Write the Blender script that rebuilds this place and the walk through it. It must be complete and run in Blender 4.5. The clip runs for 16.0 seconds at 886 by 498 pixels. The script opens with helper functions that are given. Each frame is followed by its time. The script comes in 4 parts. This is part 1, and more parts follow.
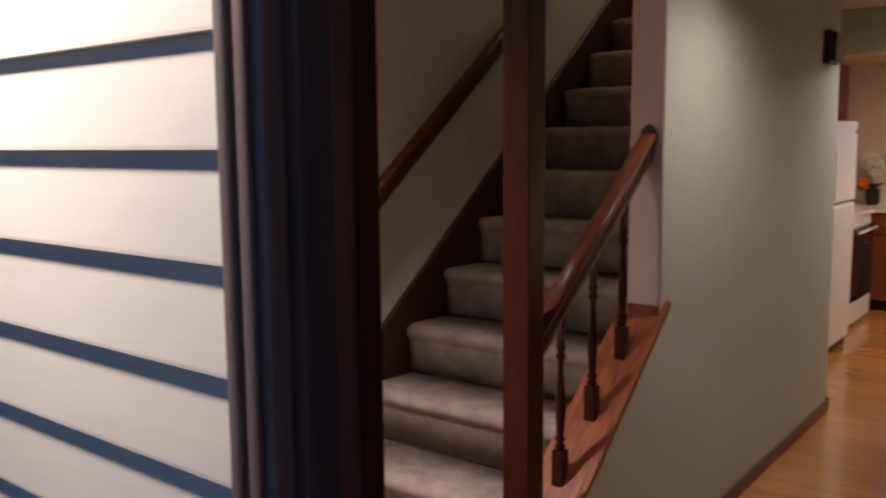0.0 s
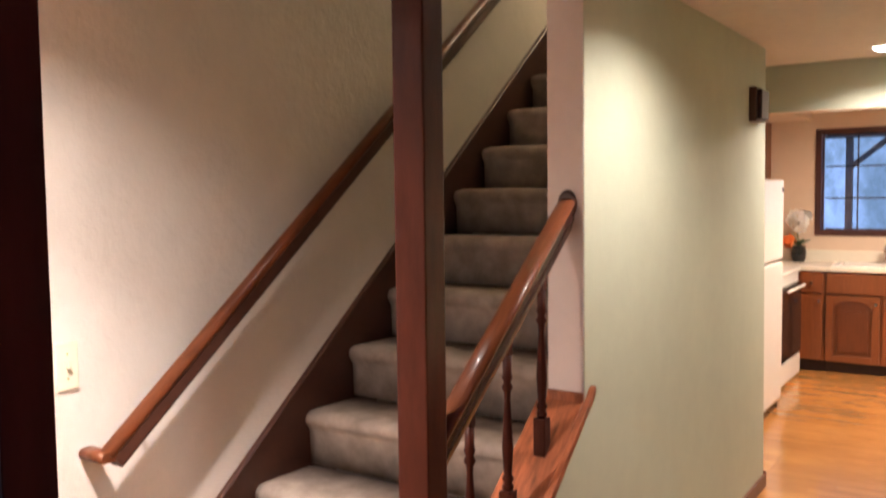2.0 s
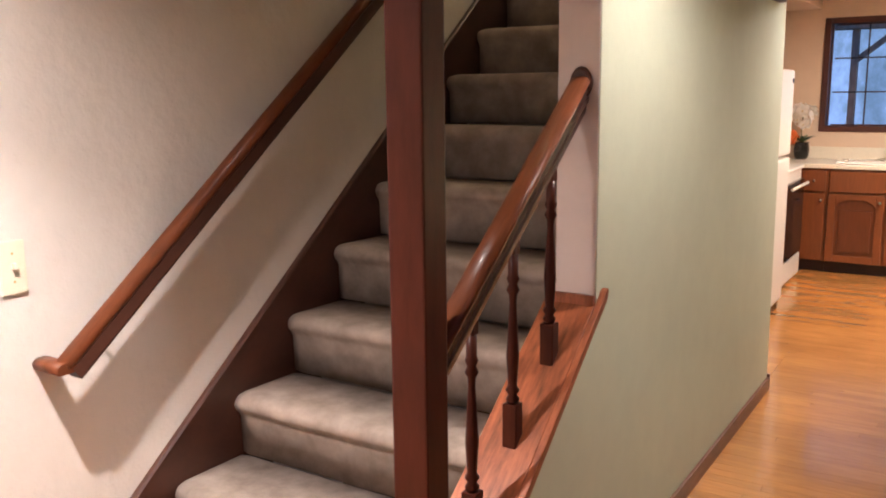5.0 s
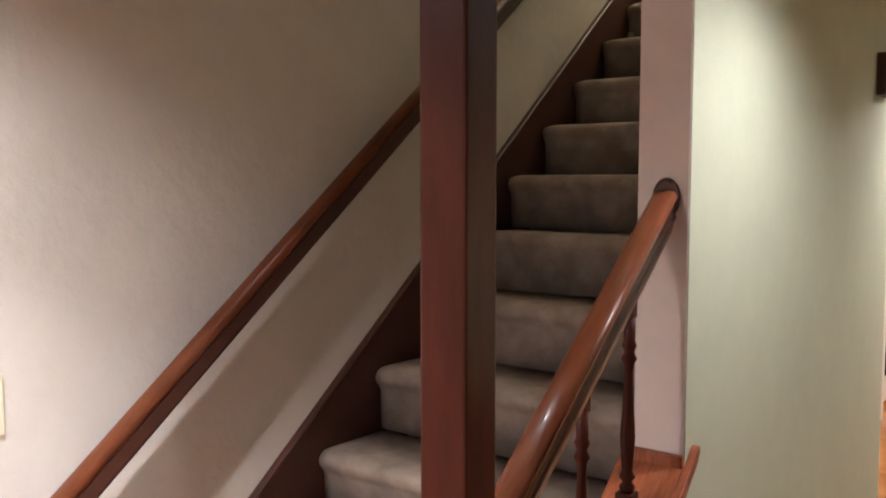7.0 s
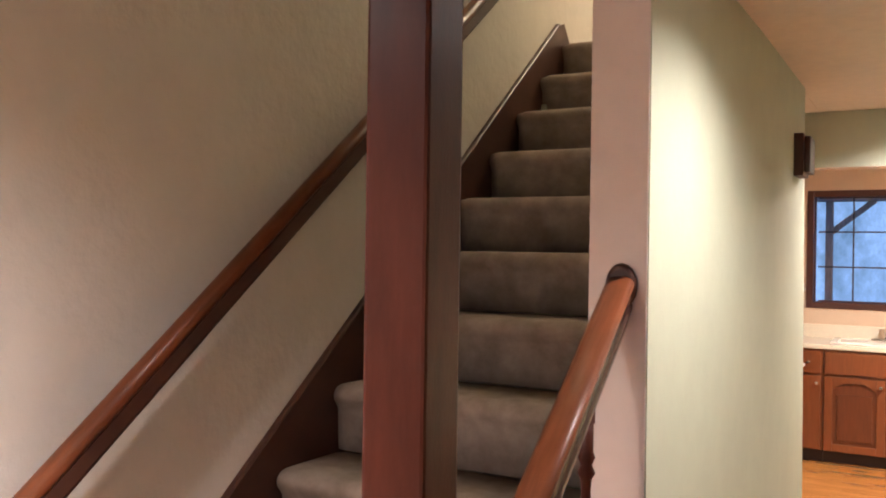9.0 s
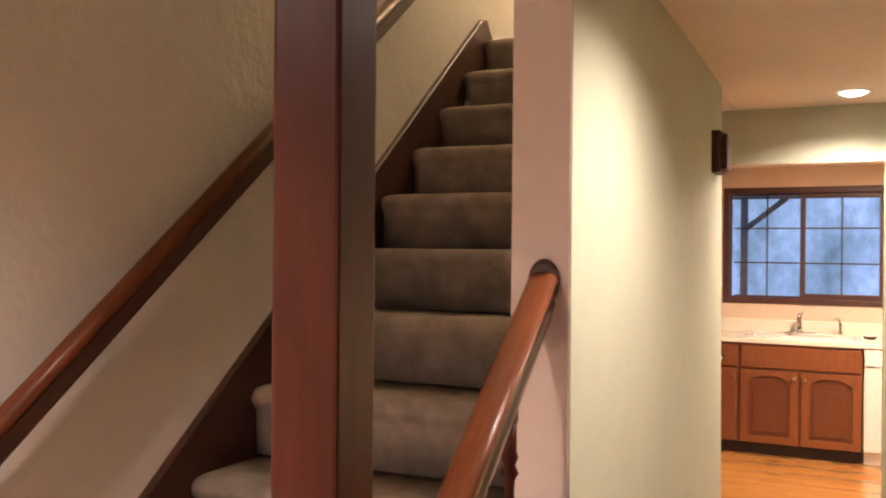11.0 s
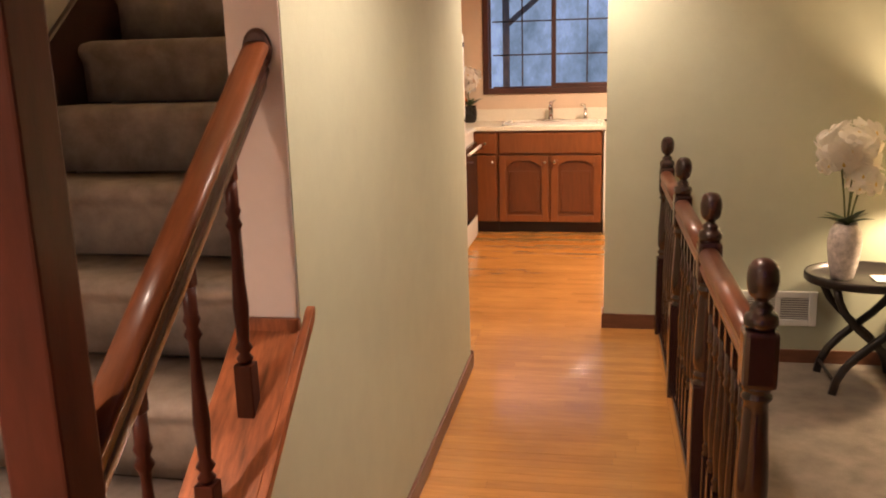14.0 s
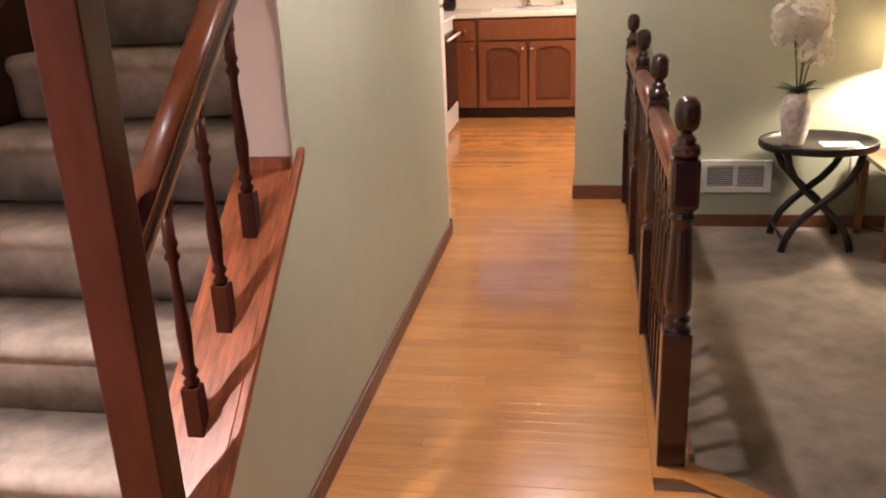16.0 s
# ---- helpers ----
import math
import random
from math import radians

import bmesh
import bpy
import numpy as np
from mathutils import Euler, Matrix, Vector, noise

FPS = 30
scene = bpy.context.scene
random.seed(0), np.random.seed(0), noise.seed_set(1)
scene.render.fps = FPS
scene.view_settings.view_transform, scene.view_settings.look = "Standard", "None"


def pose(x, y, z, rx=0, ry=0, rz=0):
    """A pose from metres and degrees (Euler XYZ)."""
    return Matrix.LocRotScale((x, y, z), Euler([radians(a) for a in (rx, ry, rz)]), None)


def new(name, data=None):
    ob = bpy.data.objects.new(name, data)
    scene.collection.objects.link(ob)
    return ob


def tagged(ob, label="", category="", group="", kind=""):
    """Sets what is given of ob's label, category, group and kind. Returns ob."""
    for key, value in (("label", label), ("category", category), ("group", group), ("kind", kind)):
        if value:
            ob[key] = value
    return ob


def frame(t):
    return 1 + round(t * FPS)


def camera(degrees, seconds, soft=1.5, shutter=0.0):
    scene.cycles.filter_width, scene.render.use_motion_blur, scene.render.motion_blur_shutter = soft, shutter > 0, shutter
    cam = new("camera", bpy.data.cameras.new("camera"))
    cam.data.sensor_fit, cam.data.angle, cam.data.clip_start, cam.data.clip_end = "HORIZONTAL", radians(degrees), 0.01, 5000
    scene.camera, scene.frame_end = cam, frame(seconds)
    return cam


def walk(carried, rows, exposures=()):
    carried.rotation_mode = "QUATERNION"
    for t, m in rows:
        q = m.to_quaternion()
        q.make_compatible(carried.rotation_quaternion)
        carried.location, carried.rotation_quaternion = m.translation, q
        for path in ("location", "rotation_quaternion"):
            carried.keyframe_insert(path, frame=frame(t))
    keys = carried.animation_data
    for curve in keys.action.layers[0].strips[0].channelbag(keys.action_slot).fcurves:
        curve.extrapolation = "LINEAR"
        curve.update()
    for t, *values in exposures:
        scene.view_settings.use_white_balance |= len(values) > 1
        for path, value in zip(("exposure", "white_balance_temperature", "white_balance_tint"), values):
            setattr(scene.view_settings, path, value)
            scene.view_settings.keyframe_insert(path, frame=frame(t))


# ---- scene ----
cam = camera(54.80, 16.0, soft=1.9, shutter=0.4)
ROWS = [
    (0.0, pose(1.195, -2.735, 1.503, 82.82, 0.52, 37.97)),
    (0.5, pose(1.186, -2.665, 1.509, 82.73, 0.47, 32.36)),
    (1.0, pose(1.140, -2.476, 1.500, 84.76, 0.65, 30.62)),
    (1.5, pose(1.073, -2.388, 1.519, 83.39, 0.58, 30.24)),
    (2.0, pose(1.070, -2.380, 1.545, 86.30, 0.68, 33.54)),
    (2.5, pose(1.063, -2.381, 1.576, 91.79, -0.27, 33.08)),
    (3.0, pose(1.058, -2.391, 1.539, 89.91, 0.09, 31.11)),
    (3.5, pose(1.034, -2.310, 1.452, 81.01, -0.54, 33.22)),
    (6.0, pose(0.776, -2.081, 1.508, 79.82, 1.35, 32.54)),
    (6.5, pose(0.732, -1.983, 1.520, 83.45, 0.95, 34.15)),
    (7.0, pose(0.695, -1.813, 1.549, 85.34, 0.03, 37.05)),
    (7.5, pose(0.625, -1.724, 1.546, 85.06, -1.14, 38.07)),
    (8.0, pose(0.506, -1.682, 1.581, 88.13, -1.38, 32.57)),
    (10.5, pose(0.467, -1.607, 1.573, 90.39, -0.63, 27.73)),
    (11.0, pose(0.464, -1.591, 1.574, 89.84, -0.50, 24.75)),
    (11.5, pose(0.463, -1.571, 1.562, 89.75, 0.70, 21.20)),
    (12.0, pose(0.462, -1.492, 1.565, 89.08, 1.21, 16.14)),
    (12.5, pose(0.468, -1.484, 1.549, 86.27, 2.00, 9.89)),
    (13.0, pose(0.523, -1.522, 1.531, 82.63, 3.15, 3.19)),
    (13.5, pose(0.632, -1.617, 1.490, 77.37, 1.00, 9.27)),
    (14.0, pose(0.651, -1.707, 1.490, 77.14, 1.54, 10.47)),
    (14.5, pose(0.661, -1.817, 1.468, 75.76, 1.14, 10.53)),
    (15.0, pose(0.684, -1.881, 1.442, 75.42, 0.88, 10.13)),
    (15.5, pose(0.736, -1.981, 1.434, 72.48, 1.96, 9.68)),
    (16.0, pose(0.751, -2.043, 1.417, 70.67, 2.38, 9.41)),
]
EXPOSURES = [(0.0, -1.72, 6000, 25), (0.5, -0.82, 5950, 33), (1.0, -0.22, 6150, 25), (1.5, -0.15, 6300, 24), (2.5, -0.2, 6000, 16), (3.5, -0.3, 6000, 20), (6.0, -0.32, 5850, 17), (7.0, -0.45, 5450, 13), (7.5, -0.35, 5450, 13), (8.0, 0.02, 5500, 14), (10.5, 0.0, 6550, 22),
             (11.5, -0.1, 6800, 24), (12.0, -0.22, 6800, 24), (12.5, -0.36, 6800, 24), (13.0, -0.98, 7150, 27), (13.5, -0.62, 7500, 29), (14.0, -0.45, 7500, 26), (15.0, -0.32, 7050, 23), (15.5, -0.32, 6350, 23), (16.0, -0.32, 6000, 23)]
walk(cam, ROWS, EXPOSURES)

# ---- plan (metres) ----
CEIL = 2.26       # ceiling over the foyer, hall and kitchen
SOFFIT = 2.205    # underside of the beam over the balustrade
LEFT = -1.145     # plaster face of the stair's outer wall
HALL_END = 2.185  # far end of the wall between stair and hall
BACK = 2.862      # wall with the opening to the kitchen
OPEN_R = 0.664    # right jamb of that opening
OPEN_H = 1.992
FRONT = -2.10     # inner face of the front wall
DOOR_L = 0.619
DOOR_R = 1.53
WIN_Y = 5.945     # kitchen's far wall
SUNK = -0.16      # sunken living room floor
RISE, RUN = 0.207, 0.262
STEP_Y, STEP_Z = -0.555, 0.324
SLOPE = RISE / RUN

# ---- world and lights ----
world = bpy.data.worlds.new("dusk")
scene.world = world
world.use_nodes = True
wn = world.node_tree
sky = wn.nodes.new("ShaderNodeTexSky")
sky.sky_type = 'NISHITA'
sky.sun_disc = False
sky.sun_elevation = radians(17)
sky.dust_density, sky.ozone_density = 0.0, 9.0
sky.sun_rotation = radians(10)
wn.links.new(sky.outputs[0], wn.nodes["Background"].inputs[0])
wn.nodes["Background"].inputs[1].default_value = 0.15

WARM = (1.0, 0.89, 0.75)


def lamp_at(name, kind, m, energy, colour=WARM, size=0.05, spot=None, blend=0.6):
    d = bpy.data.lights.new(name, kind)
    d.energy, d.color = energy, colour
    if kind == 'AREA':
        d.shape, d.size = 'DISK', size
    else:
        d.shadow_soft_size = size
    if kind == 'SPOT':
        d.spot_size, d.spot_blend = radians(spot), blend
    ob = new(name, d)
    ob.matrix_world = m
    return ob


CAN_LIGHTS = [(0.53, 0.24, CEIL), (0.522, 2.50, CEIL), (-0.60, -1.48, CEIL - 0.04)]
for cx, cy, cz in CAN_LIGHTS:
    lamp_at("can_lamp", 'SPOT', pose(cx, cy, cz - 0.026), 172 if cx < 0 else 138, WARM, 0.024 if cx < 0 else 0.035, 150, 0.92 if cx < 0 else 0.8)
# Second spot in the foyer can, added and tilted to brighten the lower steps.
lamp_at("can_beam", 'SPOT', pose(-0.60, -1.48, CEIL - 0.067, 14), 390, WARM, 0.024, 74, 1.0)
lamp_at("kitchen_lamp", 'AREA', pose(0.9, 4.35, CEIL - 0.065), 95, (1.0, 0.82, 0.60), 0.32)
lamp_at("upstairs_lamp", 'POINT', pose(-0.6, 3.0, 4.30), 80, (1.0, 0.85, 0.52), 0.1)
lamp_at("table_lamp_bulb", 'POINT', pose(2.40, 2.64, 0.855), 125, (1.0, 0.83, 0.55), 0.045)
lamp_at("porch_lamp_bulb", 'POINT', pose(0.10, -2.55, 2.10), 185, (1.0, 0.86, 0.66), 0.06)


# ---- materials ----
def mat(name, colour, rough=0.5, metal=0.0, var=0.12, scale=6.0, bump=0.0, bscale=120.0, grain=None,
        island=0.0, obj_random=0.0, coat=0.0, stain=0.0, spec=0.5, depth=0.004):
    """A procedural surface: base colour varied at two scales, with fine relief; grain is a stretch along the axes."""
    m = bpy.data.materials.new(name)
    m.use_nodes = True
    nt = m.node_tree
    b = nt.nodes["Principled BSDF"]
    L = nt.links.new
    mp = nt.nodes.new("ShaderNodeMapping")
    geo = nt.nodes.new("ShaderNodeNewGeometry")
    L(geo.outputs["Position"], mp.inputs["Vector"])
    if grain:
        mp.inputs["Scale"].default_value = grain
    n1 = nt.nodes.new("ShaderNodeTexNoise")
    n1.inputs["Scale"].default_value = scale
    n1.inputs["Detail"].default_value = 6
    n1.inputs["Roughness"].default_value = 0.62
    L(mp.outputs[0], n1.inputs["Vector"])
    n2 = nt.nodes.new("ShaderNodeTexNoise")
    n2.inputs["Scale"].default_value = 1.4
    n2.inputs["Detail"].default_value = 3
    L(geo.outputs["Position"], n2.inputs["Vector"])
    r = nt.nodes.new("ShaderNodeMapRange")
    r.inputs["From Min"].default_value, r.inputs["From Max"].default_value = 0.3, 0.7
    r.inputs["To Min"].default_value, r.inputs["To Max"].default_value = 1 - var, 1 + var
    L(n1.outputs["Fac"], r.inputs["Value"])
    r2 = nt.nodes.new("ShaderNodeMapRange")
    r2.inputs["From Min"].default_value, r2.inputs["From Max"].default_value = 0.35, 0.65
    r2.inputs["To Min"].default_value, r2.inputs["To Max"].default_value = 1 - stain, 1 + stain * 0.4
    L(n2.outputs["Fac"], r2.inputs["Value"])
    mul = nt.nodes.new("ShaderNodeMath")
    mul.operation = 'MULTIPLY'
    L(r.outputs[0], mul.inputs[0])
    L(r2.outputs[0], mul.inputs[1])
    last = mul
    if obj_random or island:
        rr = nt.nodes.new("ShaderNodeMapRange")
        amount = obj_random or island
        rr.inputs["To Min"].default_value, rr.inputs["To Max"].default_value = 1 - amount, 1 + amount
        if obj_random:
            oi = nt.nodes.new("ShaderNodeObjectInfo")
            L(oi.outputs["Random"], rr.inputs["Value"])
        else:
            L(geo.outputs["Random Per Island"], rr.inputs["Value"])
        m2 = nt.nodes.new("ShaderNodeMath")
        m2.operation = 'MULTIPLY'
        L(last.outputs[0], m2.inputs[0])
        L(rr.outputs[0], m2.inputs[1])
        last = m2
    vm = nt.nodes.new("ShaderNodeVectorMath")
    vm.operation = 'SCALE'
    vm.inputs[0].default_value = colour
    L(last.outputs[0], vm.inputs["Scale"])
    L(vm.outputs[0], b.inputs["Base Color"])
    b.inputs["Roughness"].default_value = rough
    b.inputs["Metallic"].default_value = metal
    b.inputs["Specular IOR Level"].default_value = spec
    b.inputs["Coat Weight"].default_value = coat
    b.inputs["Coat Roughness"].default_value = 0.12
    if bump:
        n3 = nt.nodes.new("ShaderNodeTexNoise")
        n3.inputs["Scale"].default_value = bscale
        n3.inputs["Detail"].default_value = 4
        L(mp.outputs[0] if grain else geo.outputs["Position"], n3.inputs["Vector"])
        bp = nt.nodes.new("ShaderNodeBump")
        bp.inputs["Strength"].default_value = min(1.0, bump)
        bp.inputs["Distance"].default_value = depth
        L(n3.outputs["Fac"], bp.inputs["Height"])
        L(bp.outputs[0], b.inputs["Normal"])
    return m


def glow(name, colour, strength):
    m = bpy.data.materials.new(name)
    m.use_nodes = True
    b = m.node_tree.nodes["Principled BSDF"]
    b.inputs["Base Color"].default_value = (*colour, 1)
    b.inputs["Emission Color"].default_value = (*colour, 1)
    b.inputs["Emission Strength"].default_value = strength
    return m


M_GREEN = mat("sage_plaster", (0.50, 0.52, 0.39), 0.72, var=0.03, scale=9, bump=0.16, bscale=30, stain=0.04, spec=0.35)
M_WHITE = mat("warm_white_plaster", (0.67, 0.615, 0.555), 0.72, var=0.03, scale=9, bump=0.8, bscale=24, depth=0.006, stain=0.05, spec=0.35)
M_TRIMW = mat("pinkish_white_paint", (0.66, 0.58, 0.54), 0.6, var=0.03, scale=14, bump=0.15, bscale=60, stain=0.03)
M_PEACH = mat("peach_plaster", (0.72, 0.56, 0.42), 0.7, var=0.03, scale=9, bump=0.3, bscale=45, stain=0.04)
M_CEIL = mat("ceiling_plaster", (0.78, 0.69, 0.60), 0.85, var=0.04, scale=20, bump=0.6, bscale=46, stain=0.04, spec=0.2)
M_MAHOG = mat("mahogany_varnish", (0.056, 0.0135, 0.0076), 0.34, var=0.28, scale=4, grain=(7, 7, 1.4), bump=0.06, bscale=40, coat=0.0, stain=0.28, spec=0.14)
M_RAIL = mat("handrail_varnish", (0.125, 0.037, 0.014), 0.34, var=0.35, scale=5, grain=(10, 1.2, 1.6), bump=0.05, bscale=40, coat=0.08, spec=0.16, stain=0.1)
M_CAP = mat("cherry_board", (0.28, 0.082, 0.032), 0.36, var=0.55, scale=4, grain=(14, 2.2, 2.2), bump=0.08, bscale=30, coat=0.0, stain=0.15, spec=0.4)
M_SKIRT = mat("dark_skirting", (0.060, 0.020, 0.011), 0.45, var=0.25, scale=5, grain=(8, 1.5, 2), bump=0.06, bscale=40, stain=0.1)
M_BASE = mat("brown_baseboard", (0.16, 0.062, 0.032), 0.45, var=0.2, scale=5, grain=(2, 2, 12), bump=0.05, stain=0.08)
M_RAIL2 = mat("railing_varnish", (0.16, 0.050, 0.025), 0.32, var=0.25, scale=5, grain=(10, 1.2, 10), bump=0.02, coat=0.12, stain=0.1)
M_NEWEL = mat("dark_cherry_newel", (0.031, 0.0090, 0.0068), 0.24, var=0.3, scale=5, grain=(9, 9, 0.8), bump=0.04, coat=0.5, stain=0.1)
M_OAK = mat("oak_floor", (0.52, 0.228, 0.060), 0.24, var=0.13, scale=4, grain=(1.6, 12, 4), obj_random=0.11, coat=0.75, stain=0.16)
M_OAK2 = mat("oak_floor_rest", (0.52, 0.228, 0.060), 0.24, var=0.13, scale=4, grain=(1.6, 12, 4), island=0.11, coat=0.75, stain=0.16)
M_GAP = mat("floor_joint", (0.10, 0.045, 0.018), 0.7)
M_CARPET = mat("stair_carpet", (0.40, 0.322, 0.268), 0.95, var=0.26, scale=11, bump=1.0, bscale=420, stain=0.2, spec=0.1)
M_RUG = mat("room_carpet", (0.27, 0.222, 0.176), 0.95, var=0.24, scale=7, bump=1.0, bscale=320, stain=0.28, spec=0.1)
M_CAB = mat("honey_oak_cabinet", (0.215, 0.066, 0.020), 0.34, var=0.15, scale=5, grain=(12, 12, 1.2), bump=0.06, coat=0.15, stain=0.1)
# Cabinet oak darkened for the shade in door panels; also the dark overhead cabinet.
M_CABD = mat("shaded_dark_oak", (0.135, 0.037, 0.0115), 0.38, var=0.15, scale=5, grain=(12, 12, 1.2), bump=0.06, coat=0.15, stain=0.1)
M_KICK = mat("dark_toe_kick", (0.035, 0.018, 0.014), 0.6)
M_COUNTER = mat("cream_laminate", (0.80, 0.74, 0.62), 0.35, var=0.04, scale=60, stain=0.02)
M_PORC = mat("white_porcelain", (0.85, 0.83, 0.78), 0.15, var=0.01, coat=0.4)
M_APPL = mat("white_enamel", (0.80, 0.78, 0.72), 0.32, var=0.02, scale=30, bump=0.05, bscale=200, coat=0.2)
M_BLACK = mat("black_glass", (0.012, 0.011, 0.011), 0.12, var=0.05)
M_BLACKW = mat("black_wood", (0.020, 0.015, 0.013), 0.38, var=0.3, scale=8, coat=0.1)
M_CHROME = mat("chrome", (0.75, 0.74, 0.72), 0.16, metal=1.0, var=0.03)
M_BRASS = mat("brass", (0.66, 0.46, 0.20), 0.28, metal=1.0, var=0.05)
M_IVORY = mat("ivory_plastic", (0.74, 0.68, 0.52), 0.4, var=0.02)
M_WINF = mat("brown_window_frame", (0.066, 0.021, 0.015), 0.45, var=0.15, scale=6, stain=0.06)
M_SIDING = mat("white_siding_paint", (0.80, 0.76, 0.66), 0.62, var=0.03, scale=4, grain=(1.2, 6, 8), bump=0.06, bscale=12, stain=0.06)
M_JAMB = mat("dark_door_jamb", (0.13, 0.072, 0.068), 0.5, var=0.2, scale=6, grain=(9, 9, 1), bump=0.08, bscale=40, stain=0.1)
M_EXTRIM = mat("grey_brown_exterior_trim", (0.21, 0.16, 0.14), 0.5, var=0.15, scale=6, grain=(8, 8, 1), bump=0.1, bscale=30, stain=0.1)
M_VASE = mat("pearl_ceramic", (0.62, 0.55, 0.50), 0.3, var=0.35, scale=38, bump=1.0, bscale=48, coat=0.4)
M_PETAL = mat("white_petals", (0.93, 0.91, 0.86), 0.6, var=0.05, scale=40)
_n = M_PETAL.node_tree
_t = _n.nodes.new("ShaderNodeBsdfTranslucent")
_m = _n.nodes.new("ShaderNodeMixShader")
_t.inputs[0].default_value = (0.88, 0.84, 0.74, 1)
_m.inputs[0].default_value = 0.40
_n.links.new(_n.nodes["Principled BSDF"].outputs[0], _m.inputs[1])
_n.links.new(_t.outputs[0], _m.inputs[2])
_n.links.new(_m.outputs[0], _n.nodes["Material Output"].inputs[0])
M_LEAF = mat("orchid_leaf", (0.035, 0.07, 0.025), 0.4, var=0.25, scale=20)
M_LIP = mat("yellow_lip", (0.70, 0.50, 0.12), 0.5, var=0.2, scale=90)
M_STEM = mat("green_stem", (0.10, 0.12, 0.04), 0.6)
M_PAPER = mat("white_paper", (0.78, 0.75, 0.70), 0.7, var=0.02)
M_TABLE = mat("brown_table_wood", (0.24, 0.095, 0.036), 0.35, var=0.25, scale=5, grain=(2, 10, 10), coat=0.3)
M_BRONZE = mat("dark_bronze", (0.045, 0.030, 0.020), 0.3, metal=0.6, var=0.2)
M_METALW = mat("white_enamelled_metal", (0.74, 0.73, 0.68), 0.4, var=0.02)
M_DUCT = mat("dark_duct", (0.10, 0.10, 0.095), 0.7)
M_GROUND = mat("ground_grass", (0.06, 0.075, 0.035), 0.95, var=0.4, scale=3, bump=0.6, bscale=30, stain=0.3)
M_CONC = mat("porch_concrete", (0.32, 0.30, 0.28), 0.85, var=0.15, scale=12, bump=0.4, bscale=60, stain=0.15)
M_CEDAR = mat("weathered_cedar", (0.52, 0.33, 0.25), 0.75, var=0.3, scale=5, grain=(8, 8, 1), stain=0.1)
M_ORANGE = mat("orange_blossom", (0.75, 0.16, 0.03), 0.6, var=0.1)
M_CAN = glow("lamp_face", (1.0, 0.88, 0.70), 24)
M_KGLOBE = glow("kitchen_diffuser", (1.0, 0.84, 0.62), 3)

M_SHADE = bpy.data.materials.new("linen_shade")
M_SHADE.use_nodes = True
_n = M_SHADE.node_tree
_t = _n.nodes.new("ShaderNodeBsdfTranslucent")
_d = _n.nodes.new("ShaderNodeBsdfDiffuse")
_m = _n.nodes.new("ShaderNodeMixShader")
_t.inputs[0].default_value = (0.95, 0.90, 0.78, 1)
_d.inputs[0].default_value = (0.80, 0.72, 0.58, 1)
_m.inputs[0].default_value = 0.92
_n.links.new(_d.outputs[0], _m.inputs[1])
_n.links.new(_t.outputs[0], _m.inputs[2])
_n.links.new(_m.outputs[0], _n.nodes["Material Output"].inputs[0])

M_GLASS = bpy.data.materials.new("window_glass")
M_GLASS.use_nodes = True
_b = M_GLASS.node_tree.nodes["Principled BSDF"]
_b.inputs["Base Color"].default_value = (0.95, 0.97, 1.0, 1)
_b.inputs["Roughness"].default_value = 0.02
_b.inputs["Transmission Weight"].default_value = 1.0
_b.inputs["IOR"].default_value = 1.05


# ---- mesh helpers ----
def bm_box(x0, x1, y0, y1, z0, z1, bevel=0.0, bm=None):
    """A box with softened edges, added to bm."""
    one = bmesh.new()
    bmesh.ops.create_cube(one, size=1.0)
    bmesh.ops.scale(one, vec=(x1 - x0, y1 - y0, z1 - z0), verts=one.verts)
    bmesh.ops.translate(one, vec=((x0 + x1) / 2, (y0 + y1) / 2, (z0 + z1) / 2), verts=one.verts)
    if bevel:
        bmesh.ops.bevel(one, geom=list(one.edges), offset=bevel, segments=2, profile=0.6, affect='EDGES')
    return merge(bm, one)


def merge(bm, one):
    if bm is None:
        return one
    tmp = bpy.data.meshes.new("tmp")
    one.to_mesh(tmp)
    one.free()
    bm.from_mesh(tmp)
    bpy.data.meshes.remove(tmp)
    return bm


def bm_lathe(profile, segs=20, origin=(0, 0, 0), bm=None):
    """A turned solid from (radius, height) pairs."""
    one = bmesh.new()
    rings = []
    for r, z in profile:
        rings.append([one.verts.new((origin[0] + r * math.cos(2 * math.pi * i / segs),
                                     origin[1] + r * math.sin(2 * math.pi * i / segs), origin[2] + z)) for i in range(segs)])
    for a, b in zip(rings, rings[1:]):
        for i in range(segs):
            f = one.faces.new((a[i], a[(i + 1) % segs], b[(i + 1) % segs], b[i]))
            f.smooth = True
    one.faces.new(list(reversed(rings[0])))
    one.faces.new(rings[-1])
    return merge(bm, one)


def bm_sweep(section, path, up=(0, 0, 1), bm=None, smooth=True):
    """A section of (side, height) pairs carried along a path."""
    one = bmesh.new()
    rings = []
    for i, p in enumerate(path):
        p = Vector(p)
        a = Vector(path[max(i - 1, 0)])
        b = Vector(path[min(i + 1, len(path) - 1)])
        d = (b - a).normalized()
        side = d.cross(Vector(up)).normalized()
        top = side.cross(d).normalized()
        rings.append([one.verts.new(p + side * s + top * h) for s, h in section])
    n = len(section)
    for a, b in zip(rings, rings[1:]):
        for i in range(n):
            f = one.faces.new((a[i], a[(i + 1) % n], b[(i + 1) % n], b[i]))
            f.smooth = smooth
    one.faces.new(list(reversed(rings[0])))
    one.faces.new(rings[-1])
    bmesh.ops.recalc_face_normals(one, faces=one.faces)
    return merge(bm, one)


